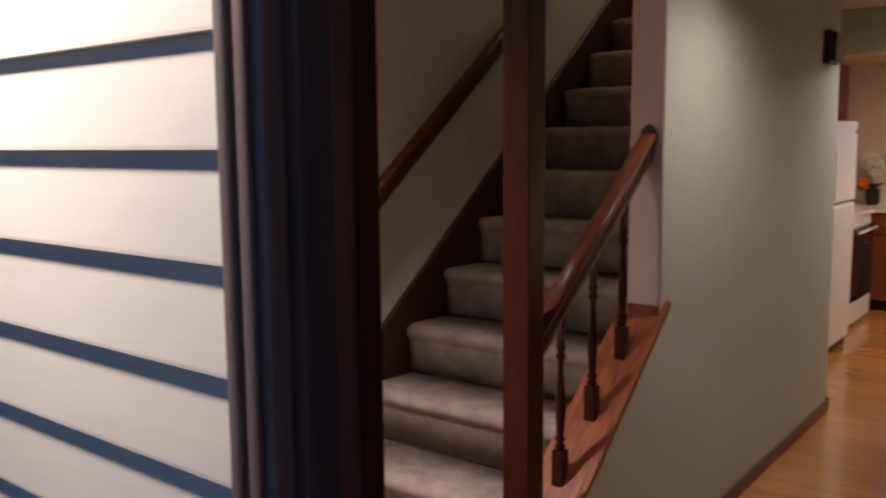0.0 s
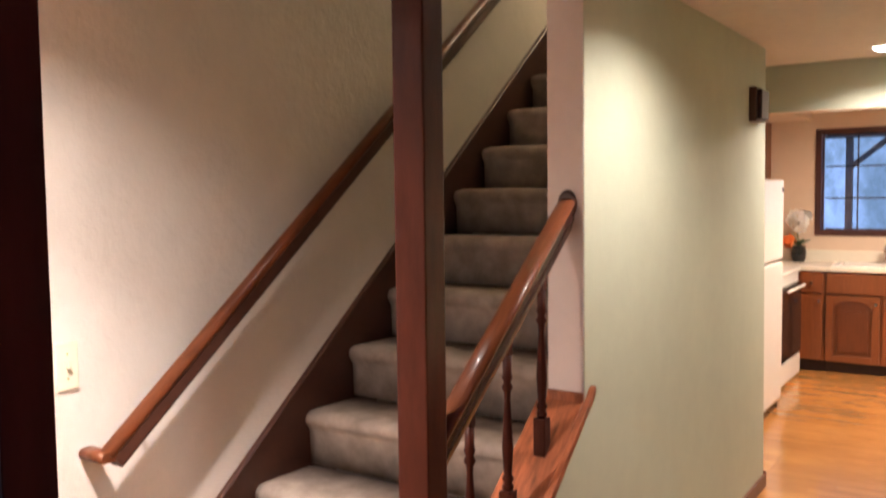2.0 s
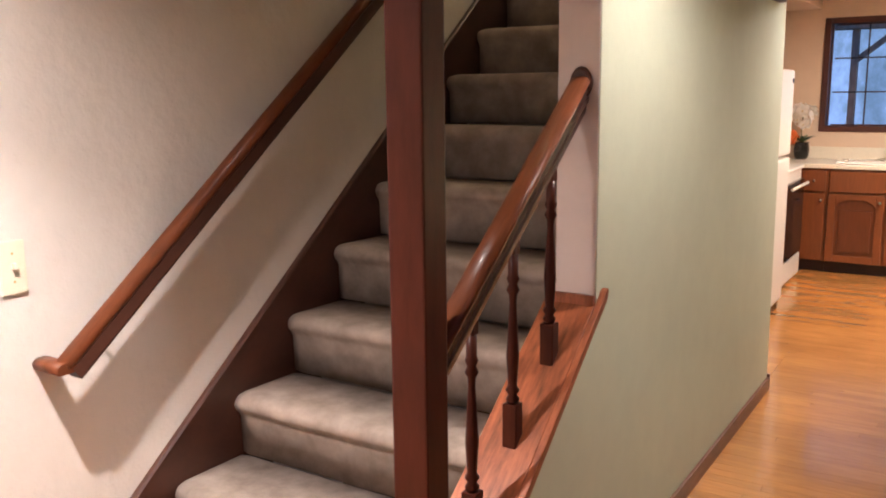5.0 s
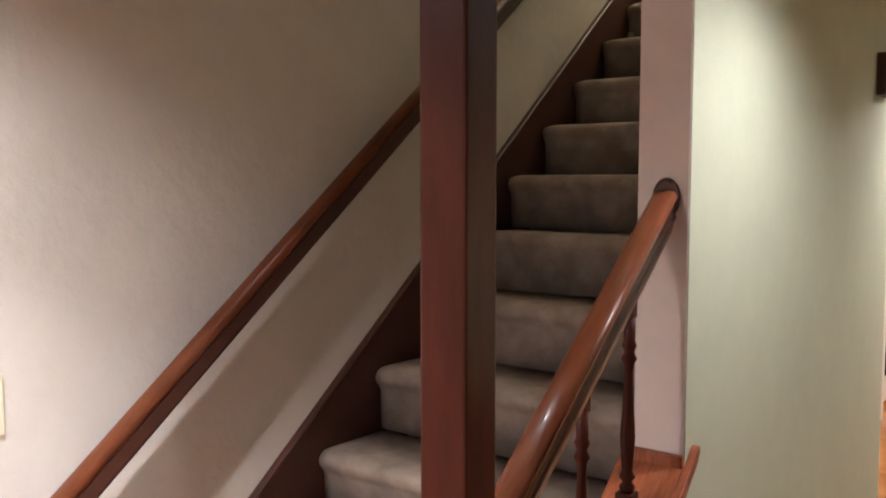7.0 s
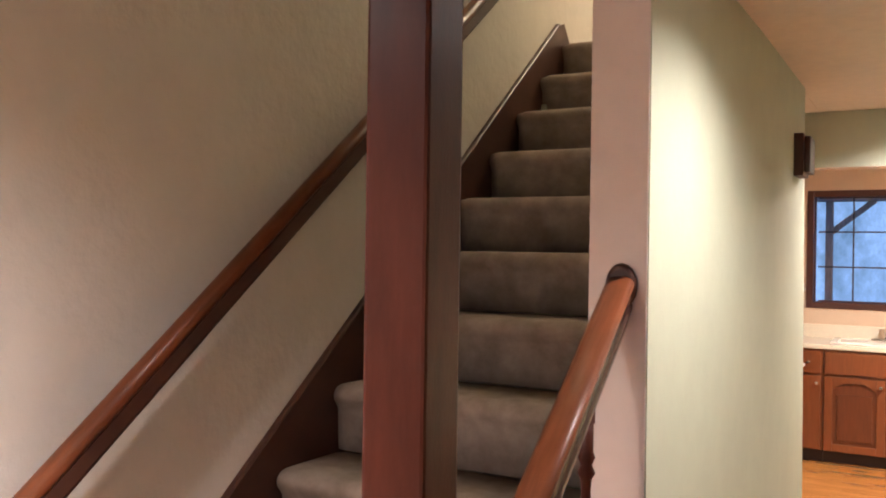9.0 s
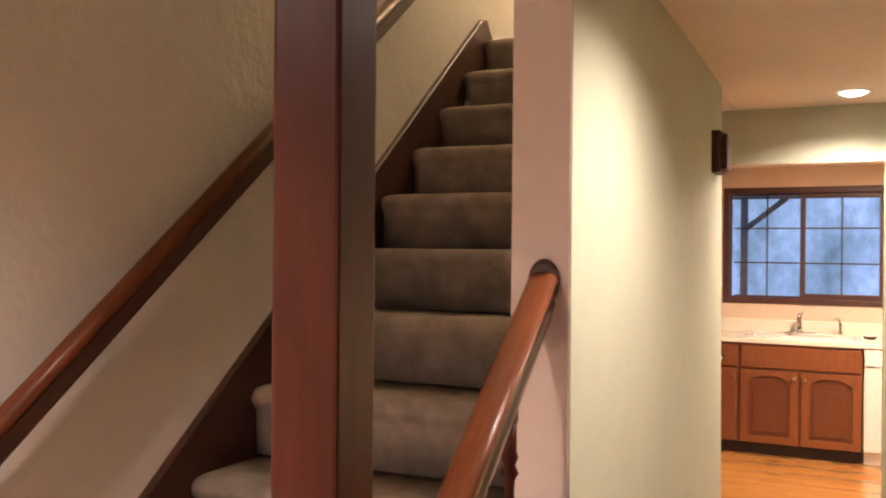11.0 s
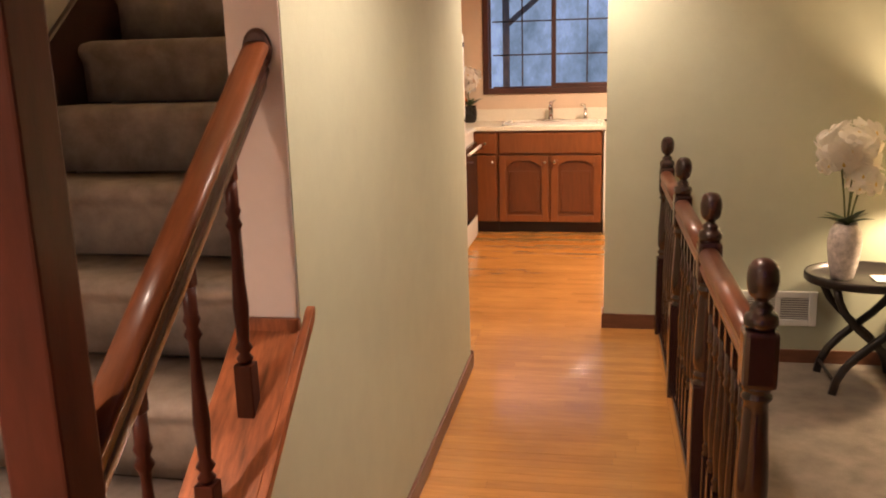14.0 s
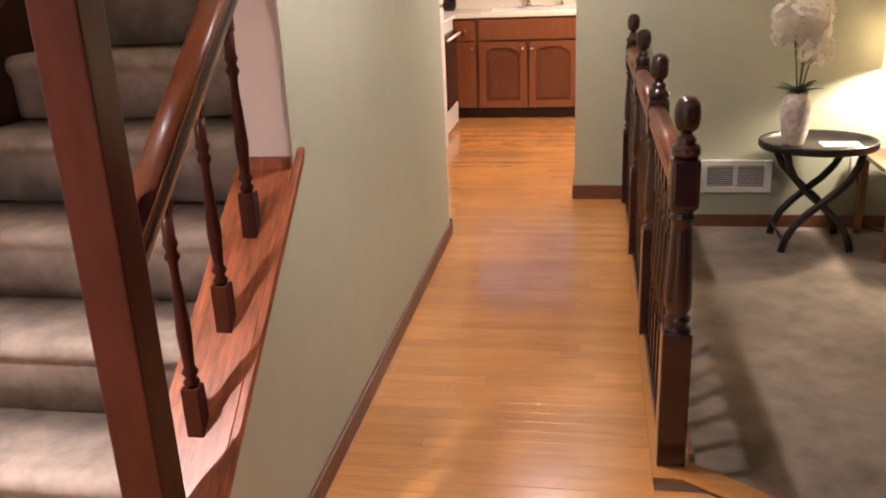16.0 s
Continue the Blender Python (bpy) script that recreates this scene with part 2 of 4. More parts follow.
def circle(r, n=10, sx=1.0):
    return [(sx * r * math.cos(2 * math.pi * i / n), r * math.sin(2 * math.pi * i / n)) for i in range(n)]


def bm_prism(points, axis, lo, hi, bevel=0.0, bm=None):
    """A flat outline pushed along an axis: outline (y, z) for x, (x, z) for y, (x, y) for z."""
    one = bmesh.new()

    def at(p, v):
        return {'x': (v, p[0], p[1]), 'y': (p[0], v, p[1]), 'z': (p[0], p[1], v)}[axis]
    a = [one.verts.new(at(p, lo)) for p in points]
    b = [one.verts.new(at(p, hi)) for p in points]
    one.faces.new(a)
    one.faces.new(b)
    n = len(points)
    for i in range(n):
        one.faces.new((a[i], a[(i + 1) % n], b[(i + 1) % n], b[i]))
    bmesh.ops.recalc_face_normals(one, faces=one.faces)
    if bevel:
        bmesh.ops.bevel(one, geom=list(one.edges), offset=bevel, segments=2, profile=0.6, affect='EDGES')
    return merge(bm, one)


def mesh_of(name, bm, material):
    me = bpy.data.meshes.new(name)
    bm.to_mesh(me)
    bm.free()
    me.materials.append(material)
    return me


def thing(name, bm, material, label="", category="", group="", kind=""):
    return tagged(new(name, mesh_of(name, bm, material)), label, category, group, kind)


def part(name, bm, material, parent, label=""):
    ob = tagged(new(name, mesh_of(name, bm, material)), label)
    ob.parent = parent
    ob.matrix_parent_inverse = parent.matrix_world.inverted()
    return ob


def stand(name, x, y, z, label, category, group=""):
    ob = new(name)
    ob.matrix_world = pose(x, y, z)
    ob.empty_display_size = 0.05
    bpy.context.view_layer.update()
    return tagged(ob, label, category, group)


def structure(name, bm, material, label=""):
    return thing(name, bm, material, label, kind="structure")


# ---- structure ----
structure("wall_left", bm_box(LEFT - 0.12, LEFT, FRONT, 4.2, -0.3, 4.75), M_WHITE, "off-white textured plaster wall beside the carpeted stair")

def cap_z(y):
    return 0.915 + 0.765 * y


bm = bm_prism([(-0.829, 0.0), (-0.829, cap_z(-0.829) - 0.03), (0.0, cap_z(0.0) - 0.03), (0.0, 4.75), (HALL_END, 4.75), (HALL_END, 0.0)], 'x', -0.119, 0.0)


def lean(bm, foot=0.030):
    """Moves the hall face out towards the floor, as the old wall stands."""
    for v in bm.verts:
        if v.co.x > -0.05:
            v.co.x += foot * max(0.0, 1 - v.co.z / 0.95)
    return bm


wall_hall = structure("wall_hall", lean(bm), M_GREEN, "sage green plaster wall between stair and hall")
part("end_face", bm_box(-0.119, -0.0005, -0.004, -0.0005, 0.934, SOFFIT - 0.001, 0.0015), M_TRIMW, wall_hall, "pinkish white painted wall end")
structure("beam_stair", bm_box(-0.119, 0.0, -0.83, -0.002, SOFFIT, 4.75), M_TRIMW, "painted beam over the stair balustrade")
structure("wall_stair_end", bm_box(LEFT, -0.121, HALL_END - 0.1, HALL_END, 0, CEIL - 0.002), M_GREEN)
bm = bm_box(OPEN_R, 4.6, BACK, BACK + 0.12, -0.3, CEIL + 0.25)
bm_box(LEFT, OPEN_R, BACK, BACK + 0.12, OPEN_H, CEIL + 0.25, 0, bm)
structure("wall_back", bm, M_GREEN, "sage green wall with the opening to the kitchen")
structure("opening_lining", bm_box(LEFT, OPEN_R, BACK + 0.002, BACK + 0.118, OPEN_H - 0.004, OPEN_H - 0.001), M_PEACH)

bm = bm_box(LEFT - 0.12, DOOR_L - 0.045, FRONT - 0.14, FRONT, -0.3, 5.0)
bm_box(DOOR_R + 0.045, 4.6, FRONT - 0.14, FRONT, -0.3, 5.0, 0, bm)
bm_box(DOOR_L - 0.045, DOOR_R + 0.045, FRONT - 0.14, FRONT, 2.10, 5.0, 0, bm)
wall_front = structure("wall_front", bm, M_WHITE, "front wall with the entrance opening")
structure("wall_right", bm_box(4.6, 4.72, FRONT - 0.14, WIN_Y + 0.12, -0.3, 2.7), M_GREEN)
structure("ceiling_foyer", bm_box(LEFT, 0.0, FRONT, -0.76, CEIL - 0.04, CEIL + 0.1), M_CEIL, "beige textured ceiling over the foyer")
structure("ceiling_hall", bm_box(0.002, 4.6, FRONT, BACK, CEIL, CEIL + 0.1), M_CEIL, "beige textured ceiling over the hall")
structure("ceiling_nook", bm_box(LEFT, 0.0, HALL_END + 0.002, BACK, CEIL, CEIL + 0.1), M_CEIL)
structure("ceiling_kitchen", bm_box(-1.1, 4.6, BACK + 0.122, WIN_Y, CEIL + 0.05, CEIL + 0.15), M_CEIL)
structure("wall_kitchen_left", bm_box(-1.22, -1.1, BACK + 0.122, WIN_Y, 0, CEIL + 0.05), M_PEACH, "peach kitchen wall")

# upper floor, seen at the head of the stair
structure("floor_upper", bm_box(LEFT, 0.6, 2.44, 4.2, 2.45, 2.60), M_CARPET)
structure("wall_upper_back", bm_box(LEFT, 0.6, 4.2, 4.3, 2.45, 4.75), M_WHITE)
structure("wall_upper_right", bm_box(0.6, 0.7, HALL_END, 4.3, 2.4, 4.75), M_WHITE)
structure("wall_upper_front", bm_box(LEFT, -0.121, -0.88, -0.762, CEIL + 0.1, 4.75), M_WHITE)
structure("ceiling_upper", bm_box(LEFT, 0.6, -0.88, 4.3, 4.75, 4.85), M_CEIL)

# kitchen's far wall with the window
WX0, WX1, WZ0, WZ1 = -0.405, 0.855, 1.128, 2.085
bm = bm_box(-1.1, WX0, WIN_Y, WIN_Y + 0.12, 0, CEIL + 0.05)
bm_box(WX1, 4.6, WIN_Y, WIN_Y + 0.12, 0, CEIL + 0.05, 0, bm)
bm_box(WX0, WX1, WIN_Y, WIN_Y + 0.12, 0, WZ0, 0, bm)
bm_box(WX0, WX1, WIN_Y, WIN_Y + 0.12, WZ1, CEIL + 0.05, 0, bm)
structure("wall_kitchen_back", bm, M_PEACH, "peach kitchen wall around the window")

win = stand("window_1", 0.225, WIN_Y, WZ0, "brown-framed sliding window with black grilles over the sink", "window")
win["kind"] = "structure"
FR = 0.05
for x0, x1, z0, z1 in ((WX0, WX0 + FR, WZ0, WZ1), (WX1 - FR, WX1, WZ0, WZ1), (WX0 + FR, WX1 - FR, WZ1 - FR, WZ1), (WX0 + FR, WX1 - FR, WZ0, WZ0 + FR)):
    part("window_frame", bm_box(x0, x1, WIN_Y - 0.014, WIN_Y + 0.10, z0, z1, 0.004), M_WINF, win)
MID = 0.225
for k, (a, b, yy) in enumerate(((WX0 + FR, MID, 0.06), (MID - 0.03, WX1 - FR, 0.025))):
    z0, z1 = WZ0 + FR, WZ1 - FR
    w = 0.012 if k == 0 else 0.038
    s = part("sash", bm_box(b - 0.036, b, WIN_Y + yy, WIN_Y + yy + 0.03, z0, z1, 0.003), M_WINF, win)
    bmx = bm_box(a, a + (0.012 if k == 0 else 0.036), WIN_Y + yy, WIN_Y + yy + 0.03, z0, z1, 0.003)
    bm_box(a + 0.03, b - 0.036, WIN_Y + yy, WIN_Y + yy + 0.03, z1 - w, z1, 0.003, bmx)
    bm_box(a + 0.03, b - 0.036, WIN_Y + yy, WIN_Y + yy + 0.03, z0, z0 + w, 0.003, bmx)
    part("sash_frame", bmx, M_WINF, win)
    g = part("pane", bm_box(a + 0.005, b - 0.005, WIN_Y + yy + 0.012, WIN_Y + yy + 0.016, z0 + 0.004, z1 - 0.004), M_GLASS, win)
    g.visible_shadow = False
    cx = (a + b) / 2
    part("grille_bar", bm_box(cx - 0.006, cx + 0.006, WIN_Y + yy + 0.002, WIN_Y + yy + 0.010, z0 + w, z1 - w), M_KICK, win)
    for f in (1, 2):
        zz = z0 + (z1 - z0) * f / 3
        part("grille_bar", bm_box(a + 0.03, b - 0.036, WIN_Y + yy + 0.001, WIN_Y + yy + 0.009, zz - 0.006, zz + 0.006), M_KICK, win)

# floors
EDGE = [(1.046, 0.072), (3.2, -1.42)]   # slanting edge of the foyer floor over the sunken room
EDGE_K = (EDGE[1][0] - EDGE[0][0]) / (EDGE[0][1] - EDGE[1][1])


def edge_x(y):
    return EDGE[0][0] + (EDGE[0][1] - y) * EDGE_K


structure("floor_subfloor", bm_prism([(LEFT, FRONT - 0.2), (3.2, FRONT - 0.2), (3.2, EDGE[1][1]), (1.040, EDGE[0][1]), (1.040, BACK + 0.06), (OPEN_R, BACK + 0.06),
                                       (4.6, BACK + 0.06), (4.6, WIN_Y), (-1.1, WIN_Y), (-1.1, BACK), (LEFT, BACK)], 'z', -0.12, -0.012), M_GAP)
structure("floor_living", bm_box(1.0, 4.6, -2.1, BACK, SUNK - 0.08, SUNK), M_RUG, "beige-taupe pile carpet of the sunken living room")
structure("step_face", bm_box(1.047, 1.062, 0.05, BACK - 0.001, SUNK, -0.002), M_BASE)
structure("step_face_foyer", bm_sweep([(0.001, SUNK), (0.014, SUNK), (0.014, -0.027), (0.001, -0.027)], [(EDGE[0][0], EDGE[0][1], 0), (EDGE[1][0], EDGE[1][1], 0)], smooth=False), M_BASE)
structure("floor_nosing", bm_sweep([(-0.062, -0.011), (0.014, -0.011), (0.022, -0.006), (0.024, 0.0), (0.020, 0.0045), (0.010, 0.006), (-0.062, 0.005)], [(1.004, 0.1011, -0.004), (3.2, EDGE[1][1], -0.004)]), M_OAK2, "rounded oak nosing at the slanting edge of the sunken room")
structure("baseboard_hall", lean(bm_box(0.0005, 0.014, -0.829, HALL_END, 0.0, 0.066, 0.004)), M_BASE, "dark brown baseboard along the hall wall")
structure("baseboard_hall_end", bm_box(-0.5, 0.043, HALL_END + 0.0005, HALL_END + 0.012, 0.0, 0.082, 0.004), M_BASE)
structure("baseboard_back", bm_box(OPEN_R - 0.012, 1.04, BACK - 0.013, BACK - 0.0005, 0.0, 0.082, 0.004), M_BASE, "dark brown baseboard beside the kitchen opening")
structure("baseboard_jamb", bm_box(OPEN_R - 0.012, OPEN_R - 0.0005, BACK, BACK + 0.12, 0.0, 0.082, 0.004), M_BASE)
structure("baseboard_living", bm_box(1.064, 4.6, BACK - 0.013, BACK - 0.0005, SUNK, SUNK + 0.072, 0.004), M_BASE, "brown baseboard in the sunken room")

# entrance: jambs, trim and lap siding outside
structure("door_frame_left", bm_box(DOOR_L - 0.04, DOOR_L, FRONT - 0.14, FRONT - 0.003, 0, 2.10, 0.003), M_JAMB, "dark stained door jamb of the open entrance")
structure("door_frame_rabbet", bm_box(DOOR_L + 0.0005, 0.656, FRONT - 0.140, FRONT - 0.098, 0, 2.10, 0.004), M_JAMB)
structure("door_casing_left", bm_box(DOOR_L - 0.11, DOOR_L - 0.042, FRONT + 0.0005, FRONT + 0.010, 0, 2.16, 0.003), M_MAHOG)
structure("door_frame_right", bm_box(DOOR_R, DOOR_R + 0.04, FRONT - 0.15, FRONT + 0.012, 0, 2.10, 0.003), M_JAMB)
structure("door_frame_top", bm_box(DOOR_L - 0.04, DOOR_R + 0.04, FRONT - 0.15, FRONT + 0.012, 2.10, 2.14, 0.003), M_JAMB)
structure("exterior_trim_left", bm_box(0.588, 0.642, FRONT - 0.166, FRONT - 0.1405, 0, 2.18, 0.006), M_EXTRIM, "grey-brown wooden moulding round the entrance")
for x in (0.596, 0.622):
    structure("exterior_trim_bead", bm_box(x - 0.007, x + 0.007, FRONT - 0.174, FRONT - 0.1662, 0, 2.18, 0.004), M_EXTRIM)
M_STRIP = mat("dark_weatherstrip", (0.045, 0.045, 0.058), 0.6, var=0.1)
structure("weatherstrip", bm_box(0.6562, 0.660, FRONT - 0.136, FRONT - 0.104, 0, 2.09, 0.001), M_STRIP)
structure("door_frame_bead", bm_box(DOOR_L + 0.0003, DOOR_L + 0.0028, FRONT - 0.036, FRONT - 0.004, 0, 2.10, 0.001), M_MAHOG)
structure("exterior_trim_right", bm_box(DOOR_R + 0.041, DOOR_R + 0.09, FRONT - 0.185, FRONT - 0.14, 0, 2.18, 0.005), M_EXTRIM)
structure("threshold", bm_box(DOOR_L, DOOR_R, FRONT - 0.2, FRONT + 0.02, -0.012, 0.012, 0.005), M_BASE)
# entrance door, red, swung into the foyer
M_RED = mat("red_door_paint", (0.13, 0.010, 0.012), 0.5, var=0.08, scale=8, bump=0.06, bscale=60, stain=0.08)
door = tagged(new("door_1"), "red painted panelled entrance door standing open", "door", kind="structure")
door.matrix_world = pose(DOOR_R, FRONT + 0.012, 0.014, 0, 0, math.degrees(math.atan2(0.785, -0.448)))
bpy.context.view_layer.update()


def door_part(name, bm, material, parent=door, label=""):
    ob = tagged(new(name, mesh_of(name, bm, material)), label)
    ob.parent = parent
    return ob


door_part("leaf", bm_box(0.004, 0.908, -0.022, 0.022, 0.0, 2.06, 0.003), M_RED)
for u0, u1 in ((0.12, 0.41), (0.50, 0.79)):
    for w0, w1 in ((0.22, 0.86), (1.02, 1.88)):
        for s in (-1, 1):
            door_part("panel", bm_box(u0, u1, min(s * 0.0225, s * 0.030), max(s * 0.0225, s * 0.030), w0, w1, 0.003), M_RED)
for s in (-1, 1):
    k = bm_lathe([(0.028, 0.0), (0.028, 0.006), (0.010, 0.012), (0.010, 0.034), (0.026, 0.044), (0.029, 0.058), (0.018, 0.070)], 18)
    bmesh.ops.rotate(k, cent=(0, 0, 0), matrix=Matrix.Rotation(radians(-90 * s), 3, 'X'), verts=k.verts)
    bmesh.ops.translate(k, vec=(0.845, 0.0225 * s, 0.96), verts=k.verts)
    door_part("door_knob", k, M_BRASS, door, "round brass door knob")
door_part("latch_plate", bm_box(0.9082, 0.9096, -0.012, 0.012, 0.90, 1.02), M_BRASS)
structure("porch_floor", bm_box(-3, 5, -5.5, FRONT - 0.2, -0.14, -0.02, 0.01), M_CONC)
structure("porch_ceiling", bm_box(-3, 5, -3.0, FRONT - 0.14, 2.62, 2.70), M_SIDING)
structure("ground", bm_box(-300, 300, -300, 300, -0.6, -0.45), M_GROUND, "dim grassy ground outside")
EXPO = 0.1035
SY = FRONT - 0.14
side = structure("siding", bm_box(-2.2, 0.587, SY - 0.004, SY - 0.0005, 0.0, 2.6), M_SIDING, "white painted lap siding lit by a porch lamp")
board = mesh_of("siding_board", bm_prism([(SY - 0.005, 0.0), (SY - 0.022, 0.0), (SY - 0.022, 0.004), (SY - 0.0075, EXPO + 0.012), (SY - 0.005, EXPO + 0.012)], 'x', -2.2, 0.587), M_SIDING)
for i in range(24):
    ob = new("siding_board", board)
    ob.parent = side
    ob.location = (0, 0, 0.0485 + EXPO * i)

# ---- the staircase ----
stairs = stand("staircase", -0.6, -0.8, 0, "straight stair with taupe carpet and dark wooden skirting", "staircase")
XL, XR = -1.124, -0.121


def carpet_step(k):
    """One carpeted step: a rounded nosing over a slightly hollow riser, with a soft left edge."""
    z = RISE
    prof = [(RUN + 0.03, z - 0.004), (0.050, z), (0.030, z - 0.002), (0.014, z - 0.008), (0.004, z - 0.019), (0.0, z - 0.032), (0.003, z - 0.045), (0.014, z - 0.058), (0.024, z - 0.074), (0.028, 0.0), (RUN + 0.03, 0.0)]
    one = bmesh.new()
    n = 26
    rings = []
    for i in range(n + 1):
        u = i / n
        x = XL + (XR - XL) * u
        d = (x - XL)
        inset = 0.012 * (1 - min(1, d / 0.03)) ** 2
        ring = []
        for j, (py, pz) in enumerate(prof):
            w = 0.0035 * noise.noise(Vector((x * 7, k * 3.1 + py * 9, pz * 9)))
            yy = py + (inset if py < 0.2 else 0) + (w if py < 0.2 else 0)
            zz = pz - (inset * 0.5 if pz > 0.1 and py < 0.3 else 0)
            ring.append(one.verts.new((x, yy, zz)))
        rings.append(ring)
    m = len(prof)
    for a, b in zip(rings, rings[1:]):
        for j in range(m):
            f = one.faces.new((a[j], b[j], b[(j + 1) % m], a[(j + 1) % m]))
            f.smooth = True
    one.faces.new(rings[0])
    one.faces.new(list(reversed(rings[-1])))
    bmesh.ops.recalc_face_normals(one, faces=one.faces)
    bmesh.ops.translate(one, vec=(0, STEP_Y + RUN * k - 0.010, STEP_Z + RISE * (k - 1)), verts=one.verts)
    return one


for k in range(-1, 12):
    if k == -1:
        part("step", bm_box(XL, XR, STEP_Y - RUN, STEP_Y + 0.03, 0.0, STEP_Z - RISE, 0.02), M_CARPET, stairs)
    else:
        part("step", carpet_step(k), M_CARPET, stairs)
yb, yt = -0.98, 2.30


def skirt_z(y):
    return 0.872 + 0.787 * y


part("skirt_board", bm_prism([(yb, 0.0), (yb, skirt_z(yb)), (yt, skirt_z(yt)), (yt + 0.06, skirt_z(yt) + 0.02), (yt + 0.16, skirt_z(yt) - 0.09), (yt + 0.16, 2.4), (yt - 0.1, 2.2), (-0.4, 0.0)], 'x', LEFT + 0.0005, -1.126), M_SKIRT, stairs, "dark stained skirting board")
part("skirt_moulding", bm_sweep([(-0.011, -0.008), (0.010, -0.008), (0.010, 0.003), (0.004, 0.009), (-0.011, 0.009)], [(LEFT + 0.012, yb, skirt_z(yb)), (LEFT + 0.012, yt, skirt_z(yt))], smooth=False), M_SKIRT, stairs)
part("stringer_right", bm_prism([(-0.80, 0.0), (-0.80, 0.2), (2.3, 2.62), (2.3, 2.3), (-0.6, 0.0)], 'x', -0.1208, -0.1196), M_SKIRT, stairs)

# sloping cap board on the low wall
part("cap_edge", lean(bm_prism([(-0.745, cap_z(-0.745) - 0.028), (-0.745, cap_z(-0.745)), (0.012, cap_z(0.012)), (0.030, cap_z(0.030) + 0.004), (0.046, cap_z(0.046) - 0.002), (0.050, cap_z(0.050) - 0.016), (0.036, cap_z(0.036) - 0.030)], 'x', 0.0009, 0.020, 0.003)), M_CAP, stairs)
part("cap_board", lean(bm_prism([(-0.745, cap_z(-0.745) - 0.028), (-0.745, cap_z(-0.745)), (-0.006, cap_z(-0.006)), (-0.006, cap_z(-0.006) - 0.028)], 'x', -0.150, 0.0008, 0.002)), M_CAP, stairs, "reddish varnished sloping cap board")
part("cap_stop", bm_box(-0.119, 0.0008, -0.013, -0.0008, 0.902, 0.9335, 0.002), M_CAP, stairs)

# post from floor to beam
post = stand("wooden_post", -0.049, -0.79, 0, "reddish mahogany square post from floor to beam", "post")
part("shaft", bm_box(-0.091, -0.007, -0.830, -0.749, 0.0, SOFFIT - 0.001, 0.005), M_MAHOG, post)

RAIL_SEC = [(-0.030, -0.045), (-0.022, -0.052), (0.022, -0.052), (0.030, -0.045), (0.030, -0.032), (0.025, -0.026), (0.025, -0.020), (0.032, -0.014), (0.034, 0.004), (0.031, 0.017), (0.022, 0.026), (0.010, 0.030), (-0.010, 0.030), (-0.022, 0.026), (-0.031, 0.017), (-0.034, 0.004), (-0.032, -0.014), (-0.025, -0.020), (-0.025, -0.026), (-0.030, -0.032)]


def rail_z(y):
    return 1.506 + 0.765 * y


CAP_HALF = [(0.0275, 0.0095), (0.0290, 0.0125), (0.0280, 0.018), (0.0215, 0.0245), (0.011, 0.0275)]
CAP_SEC = CAP_HALF + [(0.0, 0.028)] + [(-a, b) for a, b in reversed(CAP_HALF)]
LOW_HALF = [(0.013, -0.056), (0.0165, -0.038), (0.0215, -0.033), (0.0220, -0.027), (0.0190, -0.021), (0.0200, -0.008), (0.0245, -0.004), (0.0250, 0.003), (0.0265, 0.0092)]
LOW_SEC = LOW_HALF + [(-a, b) for a, b in reversed(LOW_HALF)]
RAILX = -0.050
RAIL_PATH = [(RAILX, -0.749, rail_z(-0.749)), (RAILX, -0.001, rail_z(-0.001))]
rr = thing("stair_handrail", bm_sweep(CAP_SEC, RAIL_PATH), M_RAIL,
           "glossy reddish-brown moulded handrail between post and wall end", "handrail")
# Shade on the rail's flank is put in as a darker wood.
part("lower_moulding", bm_sweep(LOW_SEC, RAIL_PATH, smooth=False), M_NEWEL, rr, "moulding under the rail, darkened for the shade on its flank")
for p in rr.data.polygons:
    p.use_smooth = 1 <= p.index <= 8
rose = bm_lathe([(0.052, 0.0), (0.056, 0.004), (0.050, 0.012), (0.040, 0.014)], 28)
bmesh.ops.rotate(rose, cent=(0, 0, 0), matrix=Matrix.Rotation(radians(90), 3, 'X'), verts=rose.verts)
bmesh.ops.scale(rose, vec=(0.58, 1, 0.80), verts=rose.verts)
bmesh.ops.translate(rose, vec=(RAILX, -0.0045, rail_z(0) + 0.002), verts=rose.verts)
part("wall_rosette", rose, M_SKIRT, rr, "dark oval rosette on the wall end")


def turned(h0, h1, r=0.014):
    H = h1 - h0
    return [(r * 0.9, 0), (r * 1.25, 0.012), (r * 0.75, 0.022), (r * 1.3, 0.034), (r * 0.8, 0.046), (r * 0.9, 0.06), (r * 1.15, 0.16 * H + 0.06), (r * 0.95, 0.45 * H), (r * 0.62, H - 0.12), (r * 0.75, H - 0.10), (r * 1.2, H - 0.088), (r * 0.75, H - 0.074), (r * 1.15, H - 0.06), (r * 0.9, H - 0.05), (r * 0.9, H)]


